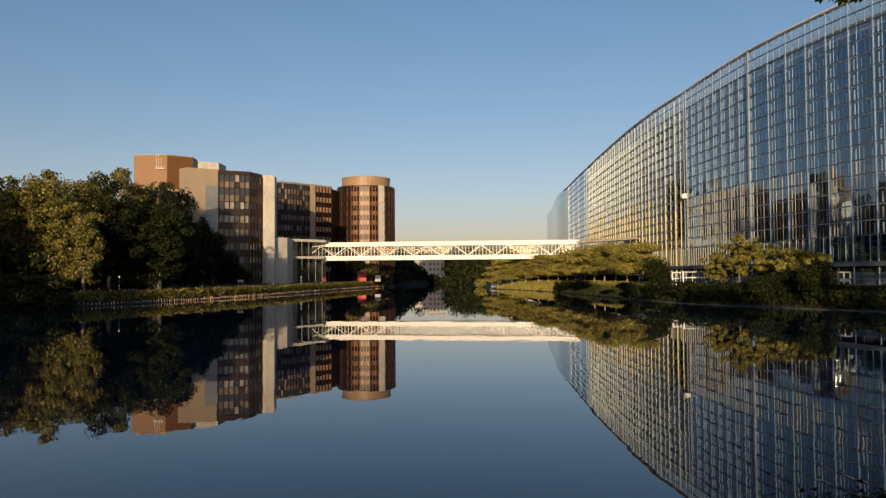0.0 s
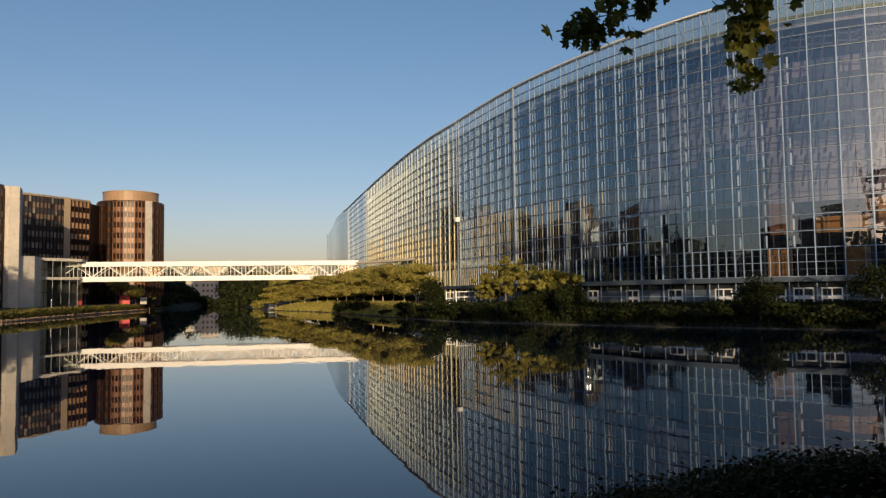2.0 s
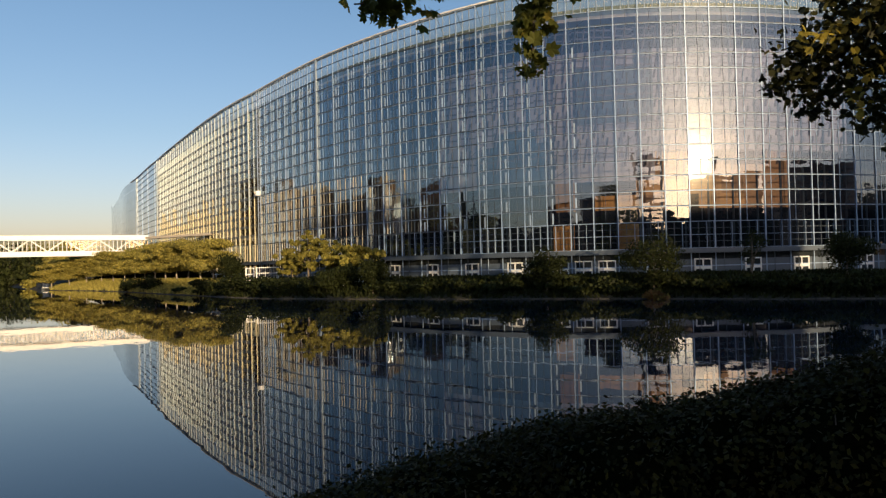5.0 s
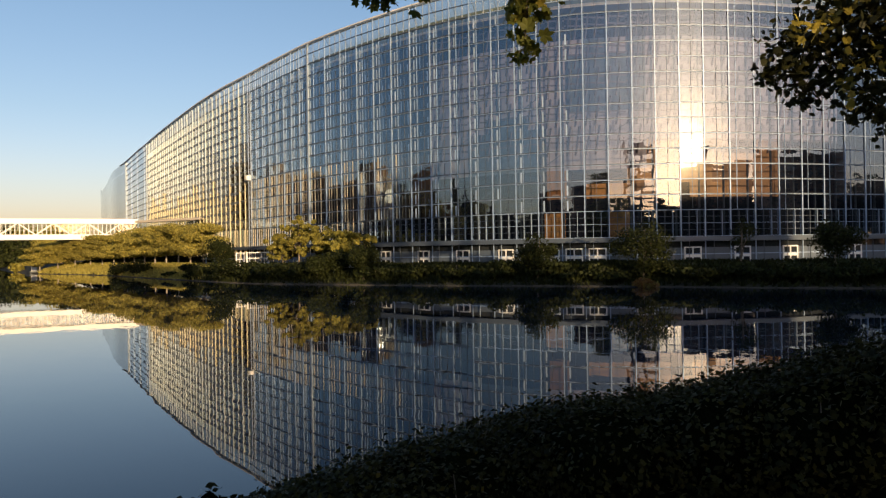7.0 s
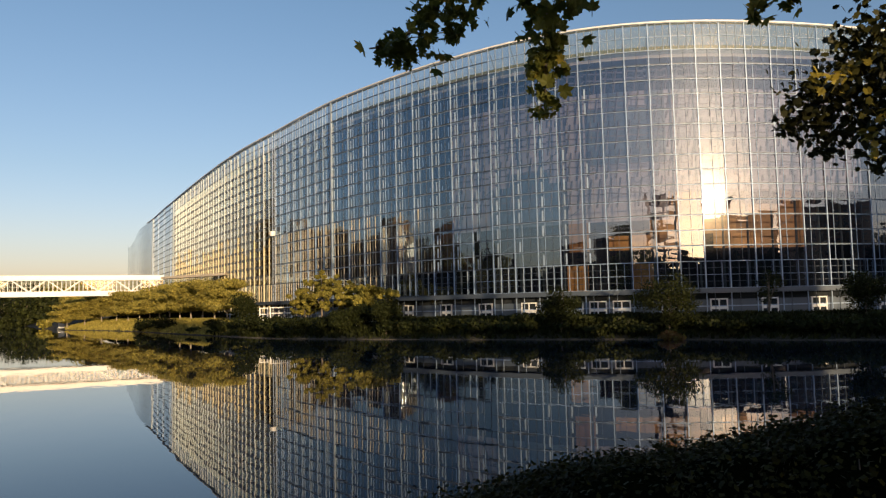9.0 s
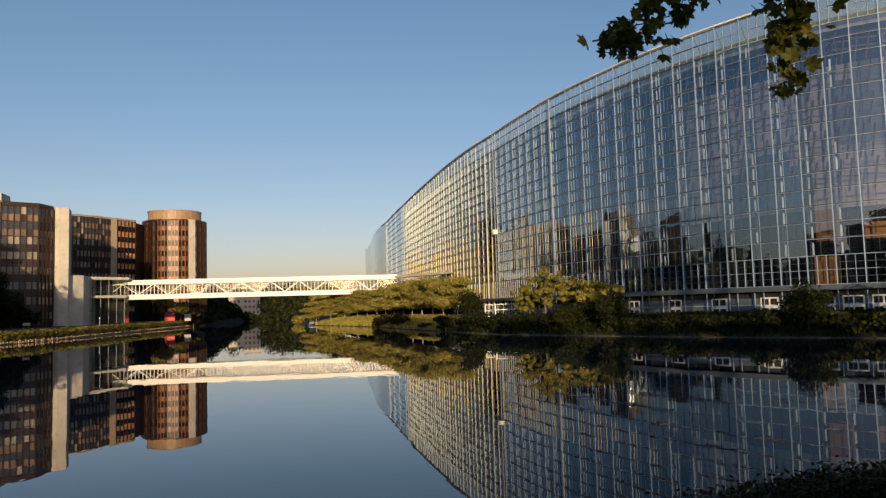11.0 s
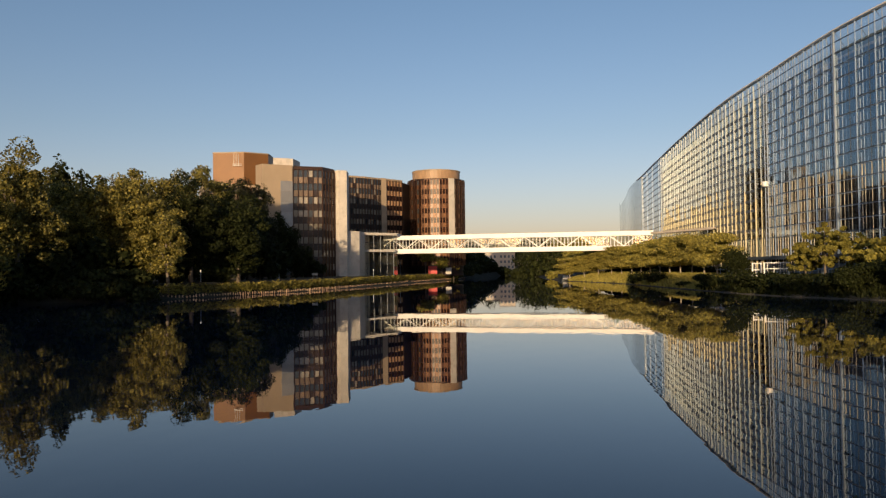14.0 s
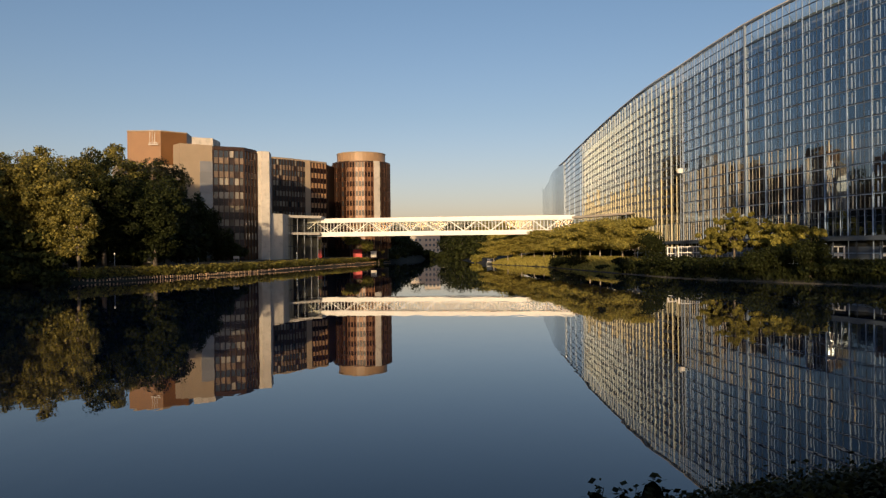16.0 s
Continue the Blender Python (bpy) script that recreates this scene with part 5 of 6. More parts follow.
# ---------------------------------------------------------------- far distance under the bridge
for az, d, h, rx, sd in ((-3.6, 330, 15, 8, 1), (-2.9, 380, 13, 8, 2), (1.2, 330, 14, 8, 3), (2.6, 345, 16, 9, 4), (3.6, 300, 12, 7, 5), (5.2, 330, 17, 10, 6), (-5.5, 320, 14, 8, 8), (4.6, 270, 9, 5, 9), (-4.4, 300, 10, 6, 10), (-3.0, 310, 10, 6, 11), (-2.3, 330, 5.8, 6, 12), (0.5, 320, 5.6, 6, 13), (1.8, 300, 11, 7, 14), (2.9, 290, 11, 6, 15), (-7.5, 290, 11, 7, 16), (-0.8, 345, 5.4, 6, 17), (-4.0, 450, 20, 10, 23), (-2.9, 450, 19.5, 10, 18), (-1.7, 455, 21, 10, 19), (-0.3, 455, 20, 10, 20), (0.9, 450, 21.5, 10, 21), (2.1, 440, 22, 10, 22), (3.4, 430, 20.5, 10, 24), (4.7, 430, 20, 10, 25)):
    p = polar(az, d)
    # pale foliage past 3.2 degrees paints sunlit trees, dark foliage shaded ones
    tree("far_tree", "tree on the distant river bend, sun and shade in leaf colour", p.x, p.y, h, rx, 400 + sd, M_LEAF_B if az > 3.2 else M_LEAF_C, 1800, 0.55, bare=-0.1, lobe_n=14, group="trees on the river bend")
for az, d, h, rx, sd in ((-6.9, 238, 8.5, 3.0, 1), (-5.6, 240, 7.5, 2.6, 2), (-4.7, 246, 7.0, 2.6, 3)):
    p = polar(az, d)
    tree("small_tree", "small broad tree beside the bridge foot", p.x, p.y, h, rx, 430 + sd, M_LEAF_D, 1200, 0.3, bare=0.35, lobe_n=10, group="trees by the bridge foot")
p = polar(3.0, 236)
bush(p.x, p.y, 4.5, 2.2, 441, M_LEAF_D, 700, "round willow shrub on the water's edge", 0.35)
hs = thing("white_apartment_house", "pale stepped apartment house among distant trees", "house", (*polar(-1.0, 420), 2.3), 0)
for x0, x1, h in ((-9, -1, 12.6), (-1, 8, 16)):
    b = part("wall", Shape().box(x0, 0, -1, x1, 10, h), M_CONCRETE, hs)
    for fl in range(int(h / 3)):
        for c in range(int((x1 - x0) / 2.2)):
            part("window", Shape().box(x0 + 0.5 + c * 2.2, -0.06, 1 + fl * 3, x0 + 1.7 + c * 2.2, 0.1, 2.4 + fl * 3), M_BLUEPANEL, b)
    part("roof", Shape().box(x0 - 0.2, -0.2, h, x1 + 0.2, 10.2, h + 0.4), M_ROOF, hs)
p = polar(4.15, 218)
boat = thing("houseboat", "small pale houseboat moored at the far bank", "boat", (p.x, p.y, 0), 72)
boat.scale = (0.75, 0.75, 0.75)
part("hull", Shape().add([(-5, -1.3, 0.7), (5, -1.3, 0.7), (6.4, 0, 0.9), (5, 1.3, 0.7), (-5, 1.3, 0.7), (-4.8, -1.0, -0.4), (4.8, -1.0, -0.4), (5.6, 0, -0.4), (4.8, 1.0, -0.4), (-4.8, 1.0, -0.4)], [(0, 1, 2, 3, 4), (9, 8, 7, 6, 5), (0, 5, 6, 1), (1, 6, 7, 2), (2, 7, 8, 3), (3, 8, 9, 4), (4, 9, 5, 0)]), M_STEEL_DARK, boat)
part("cabin", Shape().box(-4.2, -1.0, 0.7, 2.8, 1.0, 2.6), M_WHITE, boat)
part("cabin_roof", Shape().box(-4.4, -1.15, 2.6, 3.0, 1.15, 2.75), M_WHITE, boat)
for k in range(4):
    part("window", Shape().box(-3.7 + k * 1.6, -1.04, 1.4, -2.7 + k * 1.6, -0.98, 2.2), M_DARKGLASS, boat)
p = polar(-6.35, 236)
kiosk = thing("red_kiosk", "small red kiosk under the trees by the bridge", "kiosk", (p.x, p.y, 2.1), 5)
part("body", Shape().box(-1.4, -1, 0, 1.4, 1, 2.6), M_RED, kiosk)
part("kiosk_roof", Shape().box(-1.6, -1.2, 2.6, 1.6, 1.2, 2.8), M_ROOF, kiosk)
p = polar(-5.1, 238)
blk = thing("pale_block", "pale concrete block beside the kiosk", "block", (p.x, p.y, 2.1), 0)
part("block_body", Shape().prism([(-0.9, -0.6), (0.9, -0.6), (0.9, 0.6), (-0.9, 0.6)], 0, 1.9), M_PLASTER, blk)
part("block_cap", Shape().prism([(-1.0, -0.7), (1.0, -0.7), (1.0, 0.7), (-1.0, 0.7)], 1.9, 2.05), M_CONCRETE, blk)

# ---------------------------------------------------------------- small things on the banks
p = polar(-35.6, 117)
van = thing("parked_van", "white van parked under the trees on the bank", "van", (p.x, p.y, float(ground_height(p.x, p.y))), 20)
part("body", Shape().add([(-2.4, -0.9, 0.35), (2.5, -0.9, 0.35), (2.5, -0.9, 1.0), (1.6, -0.9, 1.15), (1.0, -0.85, 1.9), (-2.4, -0.85, 1.95), (-2.4, 0.9, 0.35), (2.5, 0.9, 0.35), (2.5, 0.9, 1.0), (1.6, 0.9, 1.15), (1.0, 0.85, 1.9), (-2.4, 0.85, 1.95)], [(0, 1, 2, 3, 4, 5), (11, 10, 9, 8, 7, 6), (0, 6, 7, 1), (1, 7, 8, 2), (2, 8, 9, 3), (3, 9, 10, 4), (4, 10, 11, 5), (5, 11, 6, 0)]), M_WHITE, van)
part("windscreen", Shape().add([(1.56, -0.75, 1.2), (1.56, 0.75, 1.2), (1.08, 0.72, 1.82), (1.08, -0.72, 1.82)], [(0, 1, 2, 3)]).add([(0.1, -0.91, 1.2), (1.3, -0.91, 1.2), (0.95, -0.885, 1.75), (0.1, -0.885, 1.75)], [(0, 1, 2, 3)]), M_DARKGLASS, van)
for x in (-1.6, 1.6):
    for y in (-0.85, 0.85):
        w = part("wheel", Shape().tube([(x, y - 0.1, 0.33), (x, y + 0.1, 0.33)], [0.33, 0.33], 18), M_RUBBER, van)
        part("rim", Shape().tube([(x, y - 0.12, 0.33), (x, y + 0.12, 0.33)], [0.19, 0.19], 12), M_STEEL, w)

# pale rounded stone sculpture in the shade of the trees
p = polar(-21.75, 134)
zz = float(ground_height(p.x, p.y))
def pebble(r, squash, seed):
    bm = bmesh.new()
    bmesh.ops.create_icosphere(bm, subdivisions=3, radius=r)
    for v in bm.verts:
        v.co *= 1 + 0.16 * noise.noise(v.co * 1.3 + Vector((seed, 0, 0)))
        v.co.z *= squash
    me = bpy.data.meshes.new("stone")
    bm.to_mesh(me)
    bm.free()
    return me
st = thing("stone_sculpture", "pale rounded stone sculpture on the grassy bank", "sculpture", (p.x, p.y, zz))
o = part("lower_stone", pebble(1.25, 0.8, 1), M_CONCRETE, st, smooth=True)
o.location = (0, 0, 0.85)
o = part("upper_stone", pebble(0.75, 0.9, 5), M_CONCRETE, st, smooth=True)
o.location = (0.75, 0.3, 1.95)
for az, d, h, lab in ((-23.9, 126, 1.7, "thin white post on the bank"), (-18.2, 150, 1.2, "thin white post on the bank"), (-11.0, 181, 2.6, "thin white post on the bank"), (-8.9, 214, 3.4, "thin white post on the bank")):
    p = polar(az, d)
    b = thing("marker_post", lab, "post", (p.x, p.y, float(ground_height(p.x, p.y))), group="posts on the bank")
    part("shaft", Shape().tube([(0, 0, -0.1), (0, 0, h)], [0.06, 0.05], 8), M_STEEL, b)
    part("cap", Shape().tube([(0, 0, h), (0, 0, h + 0.22), (0, 0, h + 0.28)], [0.13, 0.13, 0.05], 10), M_WHITE, b)
p = polar(-15.5, 157)
sign = thing("low_sign", "small pale sign board on the hedge top", "sign", (p.x, p.y, float(ground_height(p.x, p.y))), 4)
part("board", Shape().box(-0.6, -0.04, 0.75, 0.6, 0.04, 1.25), M_PLASTER, sign)
for x in (-0.45, 0.4):
    part("leg", Shape().box(x, -0.03, -0.1, x + 0.06, 0.03, 0.75), M_STEEL, sign)


def gate(az, d, w, h, turn):
    """A white tubular gate or barrier frame with uprights."""
    p = polar(az, d)
    g = thing("steel_gate", "white tubular steel gate before the glass building", "gate", (p.x, p.y, float(ground_height(p.x, p.y))), turn, group="gates and fences")
    for x in (-w / 2, w / 2):
        part("gate_post", Shape().box(x - 0.1, -0.1, -0.2, x + 0.1, 0.1, h), M_WHITE, g)
    for z in (0.5, h * 0.55, h - 0.15):
        part("gate_rail", Shape().box(-w / 2, -0.04, z, w / 2, 0.04, z + 0.12), M_WHITE, g)
    for k in range(int(w / 0.9)):
        x = -w / 2 + (k + 0.5) * 0.9
        part("gate_bar", Shape().box(x - 0.03, -0.03, 0.5, x + 0.03, 0.03, h - 0.15), M_WHITE, g)


gate(19.0, 121, 3.4, 2.3, -20)
gate(17.7, 124, 1.2, 2.6, -20)
gate(25.6, 103, 3.2, 2.4, -28)
for k in range(16):
    q = Vector((36.5 + k * 0.9, 134 - k * 2.1))
    g = thing("fence_post", "slim grey fence post by the lawn", "fence", (q.x, q.y, float(ground_height(q.x, q.y))), -66, group="gates and fences")
    part("post", Shape().box(-0.05, -0.05, -0.2, 0.05, 0.05, 1.5), M_STEEL, g)
    part("rail", Shape().box(-1.2, -0.02, 1.2, 1.2, 0.02, 1.28), M_STEEL, g)

# ---------------------------------------------------------------- behind the viewer: trees and houses that the glass mirrors
# unseen belt, placed and sized so its mirrored outline fits the camera's view
belt = [(-73, 233, 25.6), (-88, 218, 27.2), (-100, 203, 28.7), (-114, 182, 26.9), (-120, 162, 25.5), (-120, 142, 28.3), (-123, 120, 29.2), (-130, 104, 21.5), (-125, 86, 27.7), (-119, 72, 19.3), (-122, 52, 19.5), (-122, 30, 19.6), (-109, 8, 19.2), (-86, -7, 18.2), (-66, -20, 18.7), (-46, -29, 17.9), (-26, -35, 17.2), (-11, -42, 16.7), (5, -46, 16.3), (21, -49, 15.9), (34, -55, 16.7), (46, -59, 17.1), (58, -62, 17.0), (69, -69, 17.3), (81, -81, 17.3), (93, -91, 17.9), (106, -101, 19.0), (119, -105, 19.6), (133, -108, 19.8), (145, -111, 20.0), (160, -113, 21.3), (175, -113, 24.6), (191, -113, 28.6), (204, -114, 29.3), (218, -113, 29.6), (230, -108, 29.5), (242, -101, 29.4)]
for k, (x, y, h) in enumerate(belt):
    h = 12.5 if k == 18 else h          # a gap that lets the low sun through
    conifer = k in (5, 6, 8)
    tree("belt_tree", "tall dark conifer across the river arm" if conifer else "broad dark tree in the belt round the river arm", x, y, h, 3.0 if conifer else 7.0, 560 + k, M_LEAF_C, 4200, 0.6, bare=-0.05, lobe_n=14, group="tree belt round the river arm", z0=2.2)
for k, ((x, y, h), (x2, y2, h2)) in enumerate(zip(belt[12:], belt[13:])):
    if k in (5, 6):
        continue
    m2 = Vector(((x + x2) / 2, (y + y2) / 2 - 7))
    tree("belt_tree", "broad dark tree in the belt round the river arm", m2.x, m2.y, (h + h2) / 2, 6.5, 620 + k, M_LEAF_C, 4200, 0.6, bare=-0.05, lobe_n=14, group="tree belt round the river arm", z0=2.2)
for k, ((x, y, h), (x2, y2, h2)) in enumerate(zip(belt[1:12], belt[2:13])):
    tree("belt_tree", "broad dark tree in the belt round the river arm", (x + x2) / 2 - 6, (y + y2) / 2, 0.46 * (h + h2), 8.0, 660 + k, M_LEAF_C, 4200, 0.6, bare=-0.05, lobe_n=14, group="tree belt round the river arm", z0=2.2)
# unseen tall trees added on the viewer's own bank keep the far corner of the office bank in shade
for k, (x, y, h) in enumerate(((-86, -8, 14), (-98, -10, 15), (-110, -12, 16), (-122, -8, 16), (-135, -4, 17), (-16, -14, 12), (-5, -26, 11), (23, -5, 12.5))):
    tree("bank_tree", "unseen dark tree added on the viewer's bank for shade and mirror", x, y, h, 7.0, 520 + k, M_LEAF_A, 2200, 0.6, bare=0.05, lobe_n=16, group="trees on the viewer's bank")


def town_house(x, y, w, d, h, turn, m):
    ob = thing("town_house", "flat-roofed building added out of view for the glass to mirror", "house", (x, y, 2.4), turn, group="town houses")
    b = part("wall", Shape().box(-w / 2, -d / 2, -0.5, w / 2, d / 2, h), m, ob)
    for fl in range(int(h / 3.2)):
        for c in range(int(w / 3)):
            part("window", Shape().box(-w / 2 + 0.8 + c * 3, d / 2 - 0.1, 1 + fl * 3.2, -w / 2 + 2.2 + c * 3, d / 2 + 0.05, 2.6 + fl * 3.2), M_DARKGLASS, b)
    part("roof", Shape().box(-w / 2 - 0.3, -d / 2 - 0.3, h, w / 2 + 0.3, d / 2 + 0.3, h + 0.5), M_ROOF, ob)


# sites and heights follow mirrored sight lines from the camera; brick darkened for silhouettes
for x, y, w, top, turn, m in ((-158, 174, 26, 38.7, -106, M_BRICK), (-112, -14, 21, 25.3, -63, M_BRICK), (-29, -17, 30, 22.8, -48, M_BRICK), (56, -117, 23, 32.2, -10, M_BRICK), (78, -112, 6, 37.4, -4, M_BRICK), (95, -114, 30, 31.6, 0, M_BRICK), (129, -122, 31, 37.4, 8, M_BRICK), (172, -124, 46, 37.2, 16, M_BRICK)):
    town_house(x, y, w, 12, top - 2.4, turn, m)


def mirror_tower(x, y, w, h, turn):
    """An open tower of posts, floors and rails, added out of view as a mirrored silhouette."""
    ob = thing("mirror_tower", "tall open steel tower added out of view for the glass to mirror", "scaffold", (x, y, 2.3), turn)
    for k in range(6):
        for v in (-0.8, 0.8):
            u = -w / 2 + w * k / 5
            part("post", Shape().box(u - 0.2, v - 0.1, -0.4, u + 0.2, v + 0.1, h - (k % 3) * 0.7), M_STEEL_DARK, ob)
    z = 2.0
    while z < h - 0.8:
        part("floor_deck", Shape().box(-w / 2, -0.9, z, w / 2, 0.9, z + 0.6), M_BARK, ob)
        part("rail", Shape().box(-w / 2, -0.84, z + 1.1, w / 2, -0.78, z + 1.22), M_STEEL_DARK, ob)
        z += 2.6
    for k, u in ((0, 0.0), (3, -w * 0.3), (5, w * 0.2), (7, -w * 0.1), (8, w * 0.3)):
        part("cover_sheet", Shape().box(u - w * 0.1, 0.82, 2.4 + k * 2.6, u + w * 0.1, 0.86, 4.5 + k * 2.6), M_BARK, ob)


# set along a mirrored sight line; kept open so its shadow stays thin
mirror_tower(41, 5, 15, 25.6, -29)

# ---------------------------------------------------------------- the viewer's bank: shrubs and hanging boughs
def shrub_mound(name, label, spots, leaves, size, seed, foliage):
    """Dense low shrub: overlapping lobes of small leaves and some bare twigs."""
    ob = thing(name, label, "shrub", group="shrubs at the viewer's feet")
    part("crown", crown_mesh("crown", [q for q in spots if q[3] < 0.85], leaves, size, seed, 0.4), foliage, ob)
    core = bmesh.new()                       # near-black cores added in the lobes, for the shade inside
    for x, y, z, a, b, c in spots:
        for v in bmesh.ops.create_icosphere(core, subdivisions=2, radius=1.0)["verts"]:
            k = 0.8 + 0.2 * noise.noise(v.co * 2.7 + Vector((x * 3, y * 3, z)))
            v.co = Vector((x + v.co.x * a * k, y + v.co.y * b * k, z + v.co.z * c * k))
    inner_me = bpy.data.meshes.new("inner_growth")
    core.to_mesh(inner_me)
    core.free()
    part("inner_growth", inner_me, M_SHADE_CORE, ob, "near-black core added for the shade inside the shrub", smooth=True)
    t = Shape()
    rr = random.Random(seed)
    for x, y, z, a, b, c in spots[::2]:
        for _ in range(1):
            q = (x + rr.uniform(-a, a) * 0.7, y + rr.uniform(-b, b) * 0.7, z + c * rr.uniform(0.5, 1.0))
            t.tube([(x, y, z - c), ((x + q[0]) / 2, (y + q[1]) / 2 + 0.05, z), q], [0.012, 0.008, 0.003], 5)
    tagged(part("branchwork", t, M_BARK, ob), kind="stuff")
    return ob


rr = random.Random(12)
for k in range(12):
    az0 = 22 + k * 4.6
    spots = []
    for j in range(9):
        az = az0 + rr.uniform(-3, 3)
        tan = -0.325 + (az - 20) * 0.0052 if az < 45 else -0.195 + (az - 45) * 0.0025 + max(0, az - 53) * 0.003
        d = rr.uniform(5.2, 7.6)
        p = polar(az, d)
        rz = rr.uniform(0.35, 0.6)
        top = EYE + tan * d - 0.05
        spots.append((p.x, p.y, top - rz * 1.0, rr.uniform(0.5, 0.8), rr.uniform(0.5, 0.8), rz))
        spots.append((p.x, p.y, top - rz * 1.0 - 0.6, 0.9, 0.9, 0.6))
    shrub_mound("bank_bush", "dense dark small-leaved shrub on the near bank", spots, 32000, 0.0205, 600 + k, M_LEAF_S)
spots = [(*polar(18.5, 6.2), 2.12, 0.3, 0.3, 0.3), (*polar(16.2, 6.2), 2.2, 0.16, 0.16, 0.36), (*polar(14.2, 6.3), 2.1, 0.2, 0.2, 0.28), (*polar(21, 6.0), 2.2, 0.4, 0.4, 0.3), (*polar(12.0, 6.3), 2.12, 0.1, 0.12, 0.3), (*polar(10.6, 6.4), 2.0, 0.12, 0.15, 0.24)]
shrub_mound("bank_bush", "thin upright shrub twigs at the edge of the near bank", spots, 1500, 0.034, 640, M_LEAF_S)


def plane_leaf(size):
    """A five-lobed leaf with a slight fold and a stalk."""
    out = []
    lob = [(-90, 0.3), (-64, 0.62), (-40, 0.6), (-14, 0.88), (4, 0.74), (14, 0.62), (26, 0.8), (40, 1.0), (54, 0.82), (66, 0.64), (78, 0.88), (90, 1.15), (102, 0.88), (114, 0.64), (126, 0.82), (140, 1.0), (154, 0.8), (166, 0.62), (176, 0.74), (194, 0.88), (220, 0.6), (244, 0.62)]
    v = [(0, 0, 0)] + [(math.cos(radians(a)) * l * size * 0.55, math.sin(radians(a)) * l * size * 0.55, -0.10 * size * abs(math.cos(radians(a))) * l - 0.12 * size * l * l) for a, l in lob]
    n = len(lob)
    f = [(0, 1 + i, 1 + (i + 1) % n) for i in range(n)]
    s = Shape().add(v, f)
    s.add([(-0.004, 0, 0), (0.004, 0, 0), (0.003, -size * 0.45, 0.03), (-0.003, -size * 0.45, 0.03)], [(0, 1, 2, 3)])
    return s.mesh("leaf")


LEAF_MESH = []
for k, sz in enumerate((0.085, 0.108, 0.135)):
    for m in (M_LEAF_E, M_LEAF_E, M_LEAF_Y):
        me = plane_leaf(sz)
        me.materials.append(m)
        LEAF_MESH.append(me)


near_tree = thing("near_plane_tree", "big plane tree beside the viewer with hanging leafy boughs", "tree", (0, 0, 0))
trunk_at = polar(84, 9.0)
part("trunk", Shape().tube([(trunk_at.x, trunk_at.y, 2.2), (trunk_at.x, trunk_at.y, 5), (trunk_at.x - 0.3, trunk_at.y - 0.2, 10), (trunk_at.x - 0.6, trunk_at.y - 0.5, 17), (trunk_at.x - 0.4, trunk_at.y - 0.5, 23)], [0.55, 0.45, 0.38, 0.22, 0.05], 12), M_BARK, near_tree, smooth=True)
# crown out of view; low lobes added to keep sky light off the shrubs
part("crown", crown_mesh("crown", [(trunk_at.x + a, trunk_at.y + b, c, 3.2, 3.2, 2.4) for a, b, c in ((0, 0, 20), (3, -1, 17), (-2.5, -3, 17), (1, -5, 16), (4, 2, 18), (-4, -1, 20), (0, -3, 21.5), (5, -4, 15), (-5, 1, 13.2), (-1, 3.5, 13.4), (3, 1, 13), (-8, -3, 13), (-4, -5, 13), (1, -2, 13), (4, 5, 13.5), (-11, -6, 13.5), (-9, -9, 14), (-3, -10, 14), (3, -8, 14))], 18000, 0.25, 77), M_LEAF_A, near_tree)


def bough(label, path, clumps, seed, yellow=0.05):
    """A hanging bough: a limb out from the trunk, a tapering twig along path, side twigs and single leaves at the clumps (point, radius, leaves)."""
    rr = random.Random(seed)
    t = Shape()
    root = Vector((trunk_at.x - 0.2, trunk_at.y - 0.1, 9.6 + 0.6 * (seed % 4)))
    first = Vector(path[0])
    mid = root.lerp(first, 0.55) + Vector((0, 0, 1.1))
    full = [root, root.lerp(mid, 0.6) + Vector((0, 0, 0.3)), mid, mid.lerp(first, 0.6) + Vector((0, 0, 0.15))] + [Vector(q) for q in path]
    n = len(full)
    t.tube(full, [0.09 * (1 - i / n) ** 1.6 + 0.004 for i in range(n)], 7)
    ob = part("bough", t, M_BARK, near_tree, label, smooth=True)
    for c, rad, count in clumps:
        c = Vector(c)
        near = min((Vector(q) for q in path), key=lambda q: (q - c).length)
        if (near - c).length > 0.05:
            part("twig", Shape().tube([near, near.lerp(c, 0.5) + Vector((0, 0, 0.03)), c], [0.008, 0.006, 0.003], 5), M_BARK, ob)
        for _ in range(int(count * 1.9)):
            g = Vector((rr.gauss(0, 0.45), rr.gauss(0, 0.45), rr.gauss(0, 0.5))) * rad
            me = LEAF_MESH[rr.choice((0, 3, 6)) + (2 if rr.random() < yellow else rr.choice((0, 1)))]
            o = new("leaf", me)
            o.parent = ob
            o.matrix_basis = Matrix.Translation(c + g) @ Euler((rr.uniform(-1.2, 1.9), rr.uniform(-0.9, 0.9), rr.uniform(0, 6.28))).to_matrix().to_4x4()
    return ob


def spot(az, tan, d=5.6):
    p = polar(az, d)
    return (p.x + 0.105, p.y, EYE + tan * d)


bough("plane-tree bough with dark lobed leaves hanging into view", [spot(37, 0.62), spot(34, 0.50), spot(31, 0.42), spot(28.3, 0.362), spot(26.0, 0.358)],
      [(spot(30.4, 0.375), 0.24, 28), (spot(32.2, 0.40), 0.26, 28), (spot(28.6, 0.358), 0.17, 20), (spot(27.3, 0.358), 0.1, 8), (spot(33.6, 0.44), 0.28, 26), (spot(31.0, 0.42), 0.2, 14)], 31)
tip = new("leaf", LEAF_MESH[8])
tip.parent = near_tree
tip.matrix_basis = Matrix.Translation(spot(25.5, 0.357)) @ Euler((1.3, 0.3, 0.5)).to_matrix().to_4x4() @ Matrix.Scale(1.25, 4)
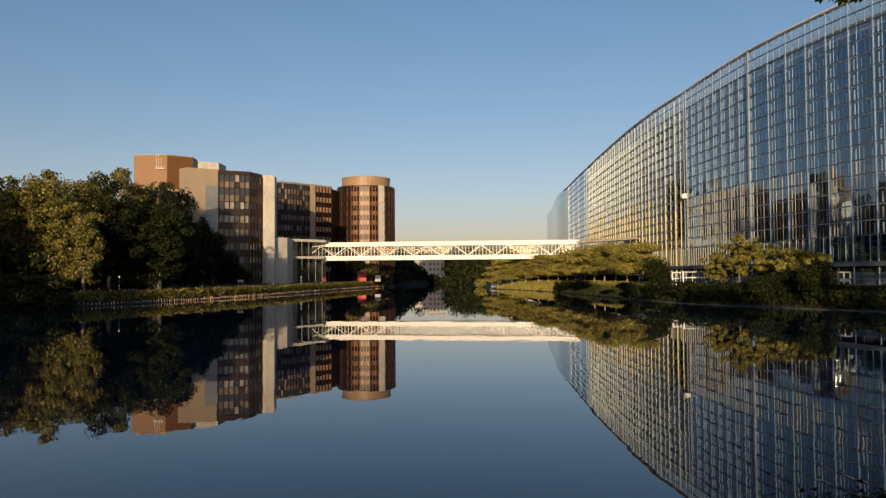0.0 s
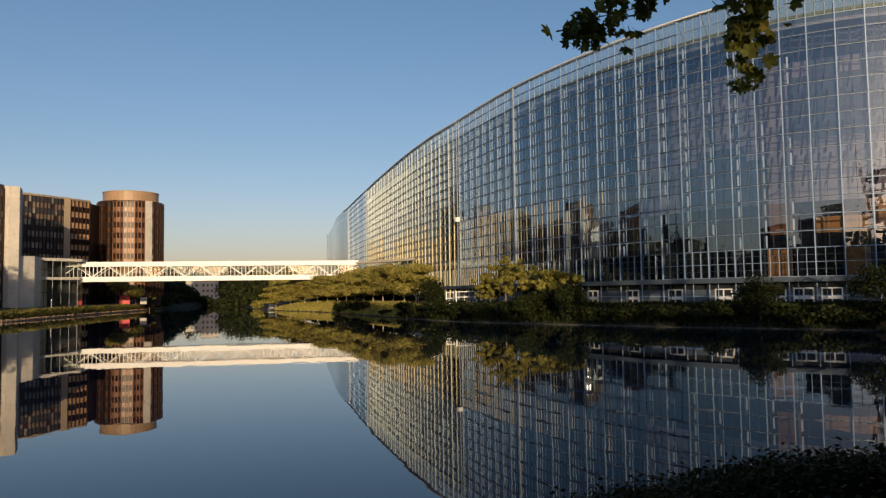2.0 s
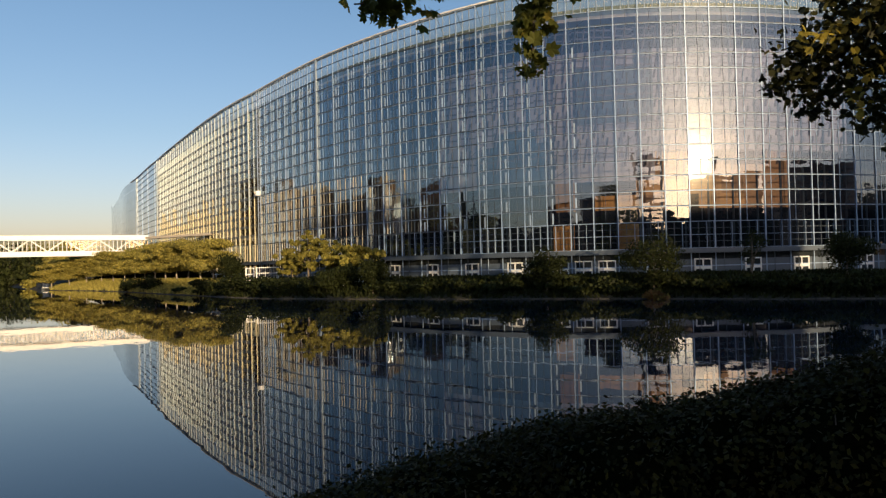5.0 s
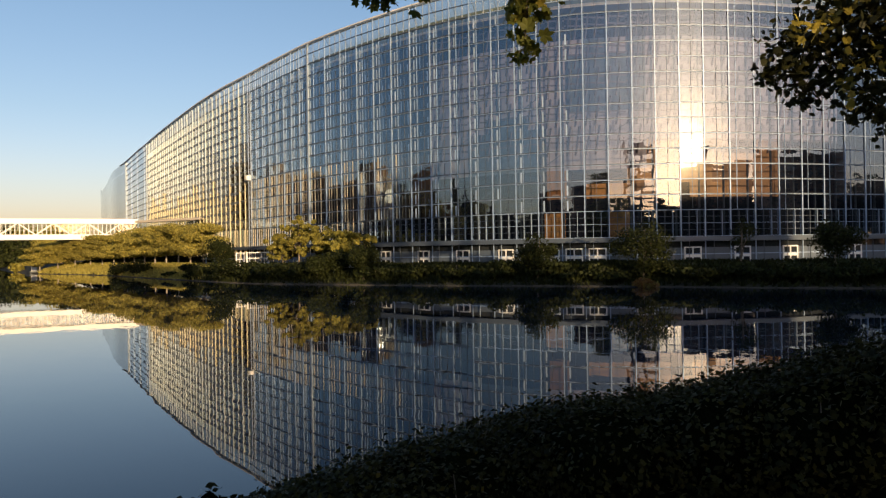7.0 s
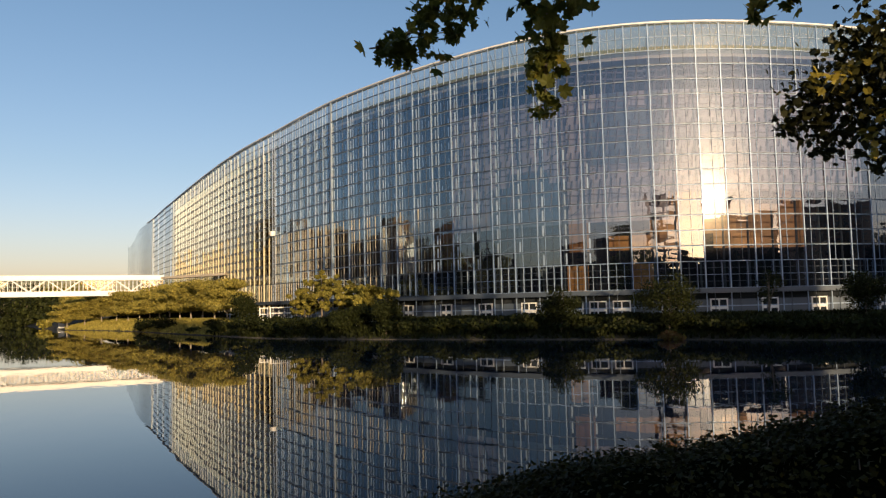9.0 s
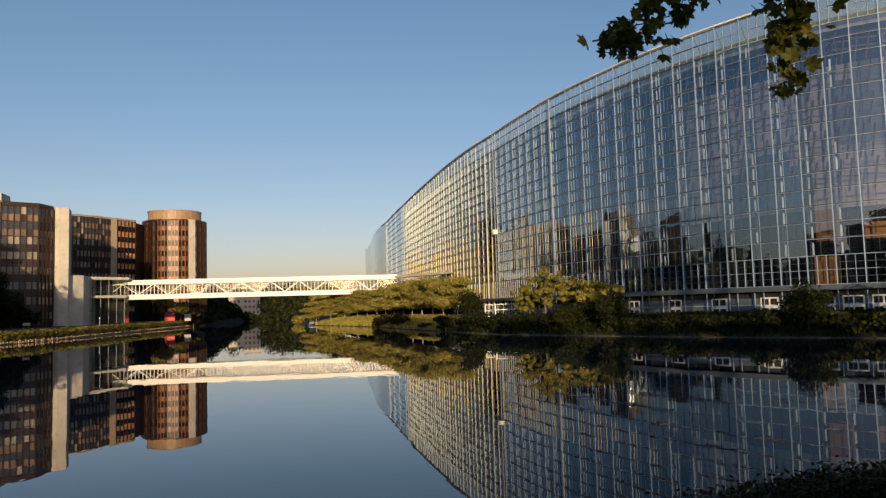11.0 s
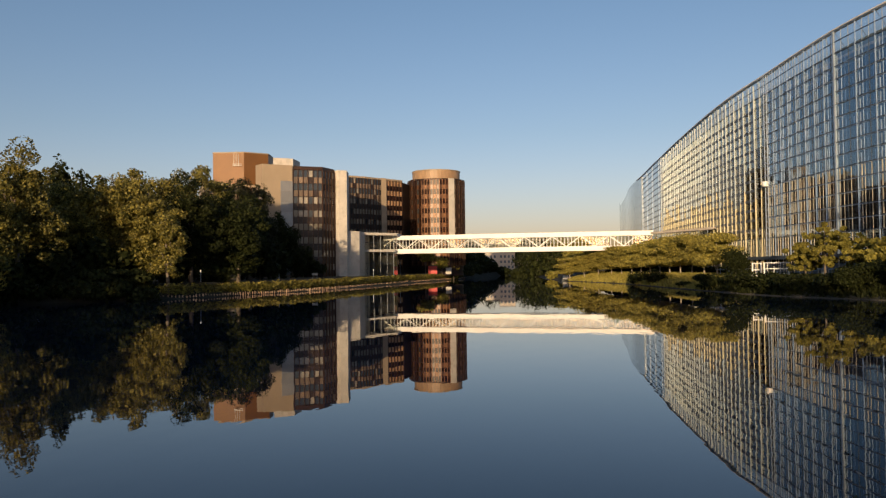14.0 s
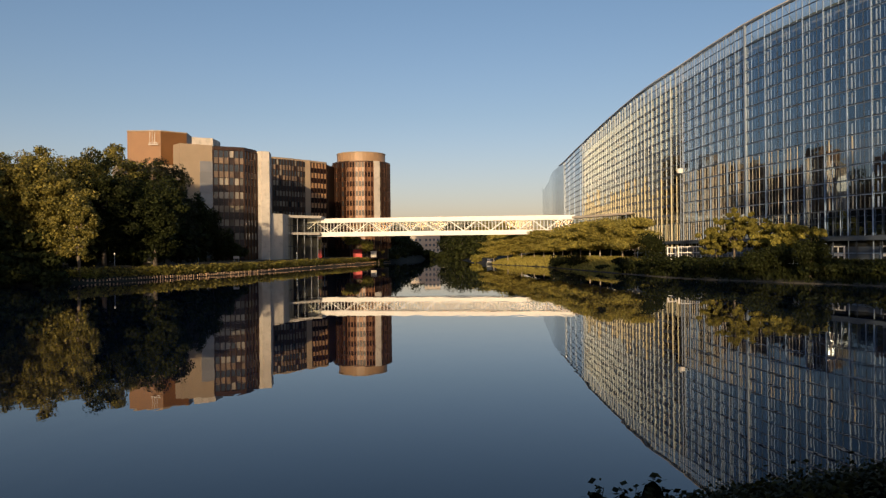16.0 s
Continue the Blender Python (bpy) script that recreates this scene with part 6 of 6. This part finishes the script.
bough("long plane-tree bough of dark leaves hanging straight down", [spot(42, 0.66), spot(40.6, 0.52), spot(40.2, 0.42), spot(40.1, 0.34), spot(39.9, 0.27)],
      [(spot(40.6, 0.46), 0.34, 44), (spot(40.4, 0.40), 0.26, 30), (spot(40.3, 0.355), 0.2, 22), (spot(40.2, 0.315), 0.16, 18), (spot(40.0, 0.275), 0.13, 14), (spot(39.3, 0.262), 0.07, 3), (spot(43.0, 0.44), 0.22, 12), (spot(38.2, 0.45), 0.25, 22)], 32, yellow=0.08)
bough("plane-tree bough with a few sunlit-yellow leaves at its tip", [spot(60, 0.62), spot(58.3, 0.52), spot(57.4, 0.42), spot(57, 0.38)],
      [(spot(56.0, 0.37), 0.1, 6), (spot(58.2, 0.37), 0.12, 9), (spot(55.2, 0.36), 0.06, 3)], 33, yellow=0.5)


def leaf_mass(name, clumps, seed, material_, size, parent, label):
    """Far-off leaves too many to count: lobed blades joined into one mass."""
    rr = random.Random(seed)
    s = Shape()
    blade = [(0, -0.45), (0.24, -0.32), (0.58, -0.1), (0.4, 0.14), (0.5, 0.46), (0.2, 0.42), (0, 0.78), (-0.2, 0.42), (-0.5, 0.46), (-0.4, 0.14), (-0.58, -0.1), (-0.24, -0.32)]
    for c, rad, count in clumps:
        for _ in range(count):
            g = Vector((rr.gauss(0, 0.5), rr.gauss(0, 0.5), rr.gauss(0, 0.42))) * rad
            m = Matrix.Translation(Vector(c) + g) @ Euler((rr.uniform(-1.3, 1.6), rr.uniform(-1, 1), rr.uniform(0, 6.28))).to_matrix().to_4x4()
            k = size * rr.uniform(0.7, 1.3)
            s.add([m @ Vector((x * k, y * k, -0.25 * k * (x * x + y * y))) for x, y in blade], [tuple(range(12))])
    return tagged(part(name, s, material_, parent, label), kind="stuff")


outer = [spot(80, 0.62, 12), spot(75, 0.46, 12.5), spot(70, 0.34, 13), spot(65, 0.27, 13), spot(60.5, 0.235, 13)]
limb = part("bough", Shape().tube([(trunk_at.x, trunk_at.y, 9.0)] + outer, [0.14, 0.1, 0.075, 0.05, 0.03, 0.01], 8), M_BARK, near_tree, "leafy outer bough with some yellow leaves", smooth=True)
mass, gilt = [], []
for az, tn, rad, n in ((62.3, 0.3, 0.55, 110), (66.4, 0.35, 0.8, 200), (60.6, 0.255, 0.6, 120), (62.8, 0.26, 0.8, 220), (65.8, 0.29, 1.0, 300), (59.2, 0.215, 0.3, 45), (65.0, 0.215, 0.75, 180), (63.6, 0.165, 0.5, 80), (67.0, 0.23, 0.9, 240), (69.5, 0.37, 1.1, 280), (61.5, 0.205, 0.4, 55), (70, 0.28, 1.2, 300), (65.3, 0.145, 0.35, 40), (57.5, 0.212, 0.22, 34), (58.6, 0.24, 0.4, 70), (59.6, 0.18, 0.3, 40), (67.6, 0.41, 0.7, 130), (69.2, 0.46, 0.9, 180), (67.5, 0.16, 0.5, 80)):
    c = spot(az, tn, 13)
    mass.append((c, rad * 1.0, int(n * 2.0)))
    part("twig", Shape().tube([min((Vector(q) for q in outer), key=lambda q: (q - Vector(c)).length), c], [0.015, 0.005], 5), M_BARK, limb)
leaf_mass("leaves", mass, 51, M_LEAF_N, 0.105, limb, "leaves of the outer bough, shade in their dark colour")
# yellow clumps put sunlight into the colour of some leaves
for az, tn, rad, n in ((60.3, 0.262, 0.22, 34), (59.4, 0.268, 0.16, 16), (61.9, 0.28, 0.14, 10), (64.1, 0.225, 0.25, 34), (62.5, 0.192, 0.2, 24), (62.7, 0.168, 0.12, 14), (64.8, 0.2, 0.3, 16), (63.0, 0.24, 0.3, 10)):
    gilt.append((spot(az, tn, 11.7), rad * 1.1, int(n * 0.5)))
leaf_mass("leaves", gilt, 52, M_LEAF_Y, 0.105, limb, "yellow leaves of the outer bough, sunlight in their colour")
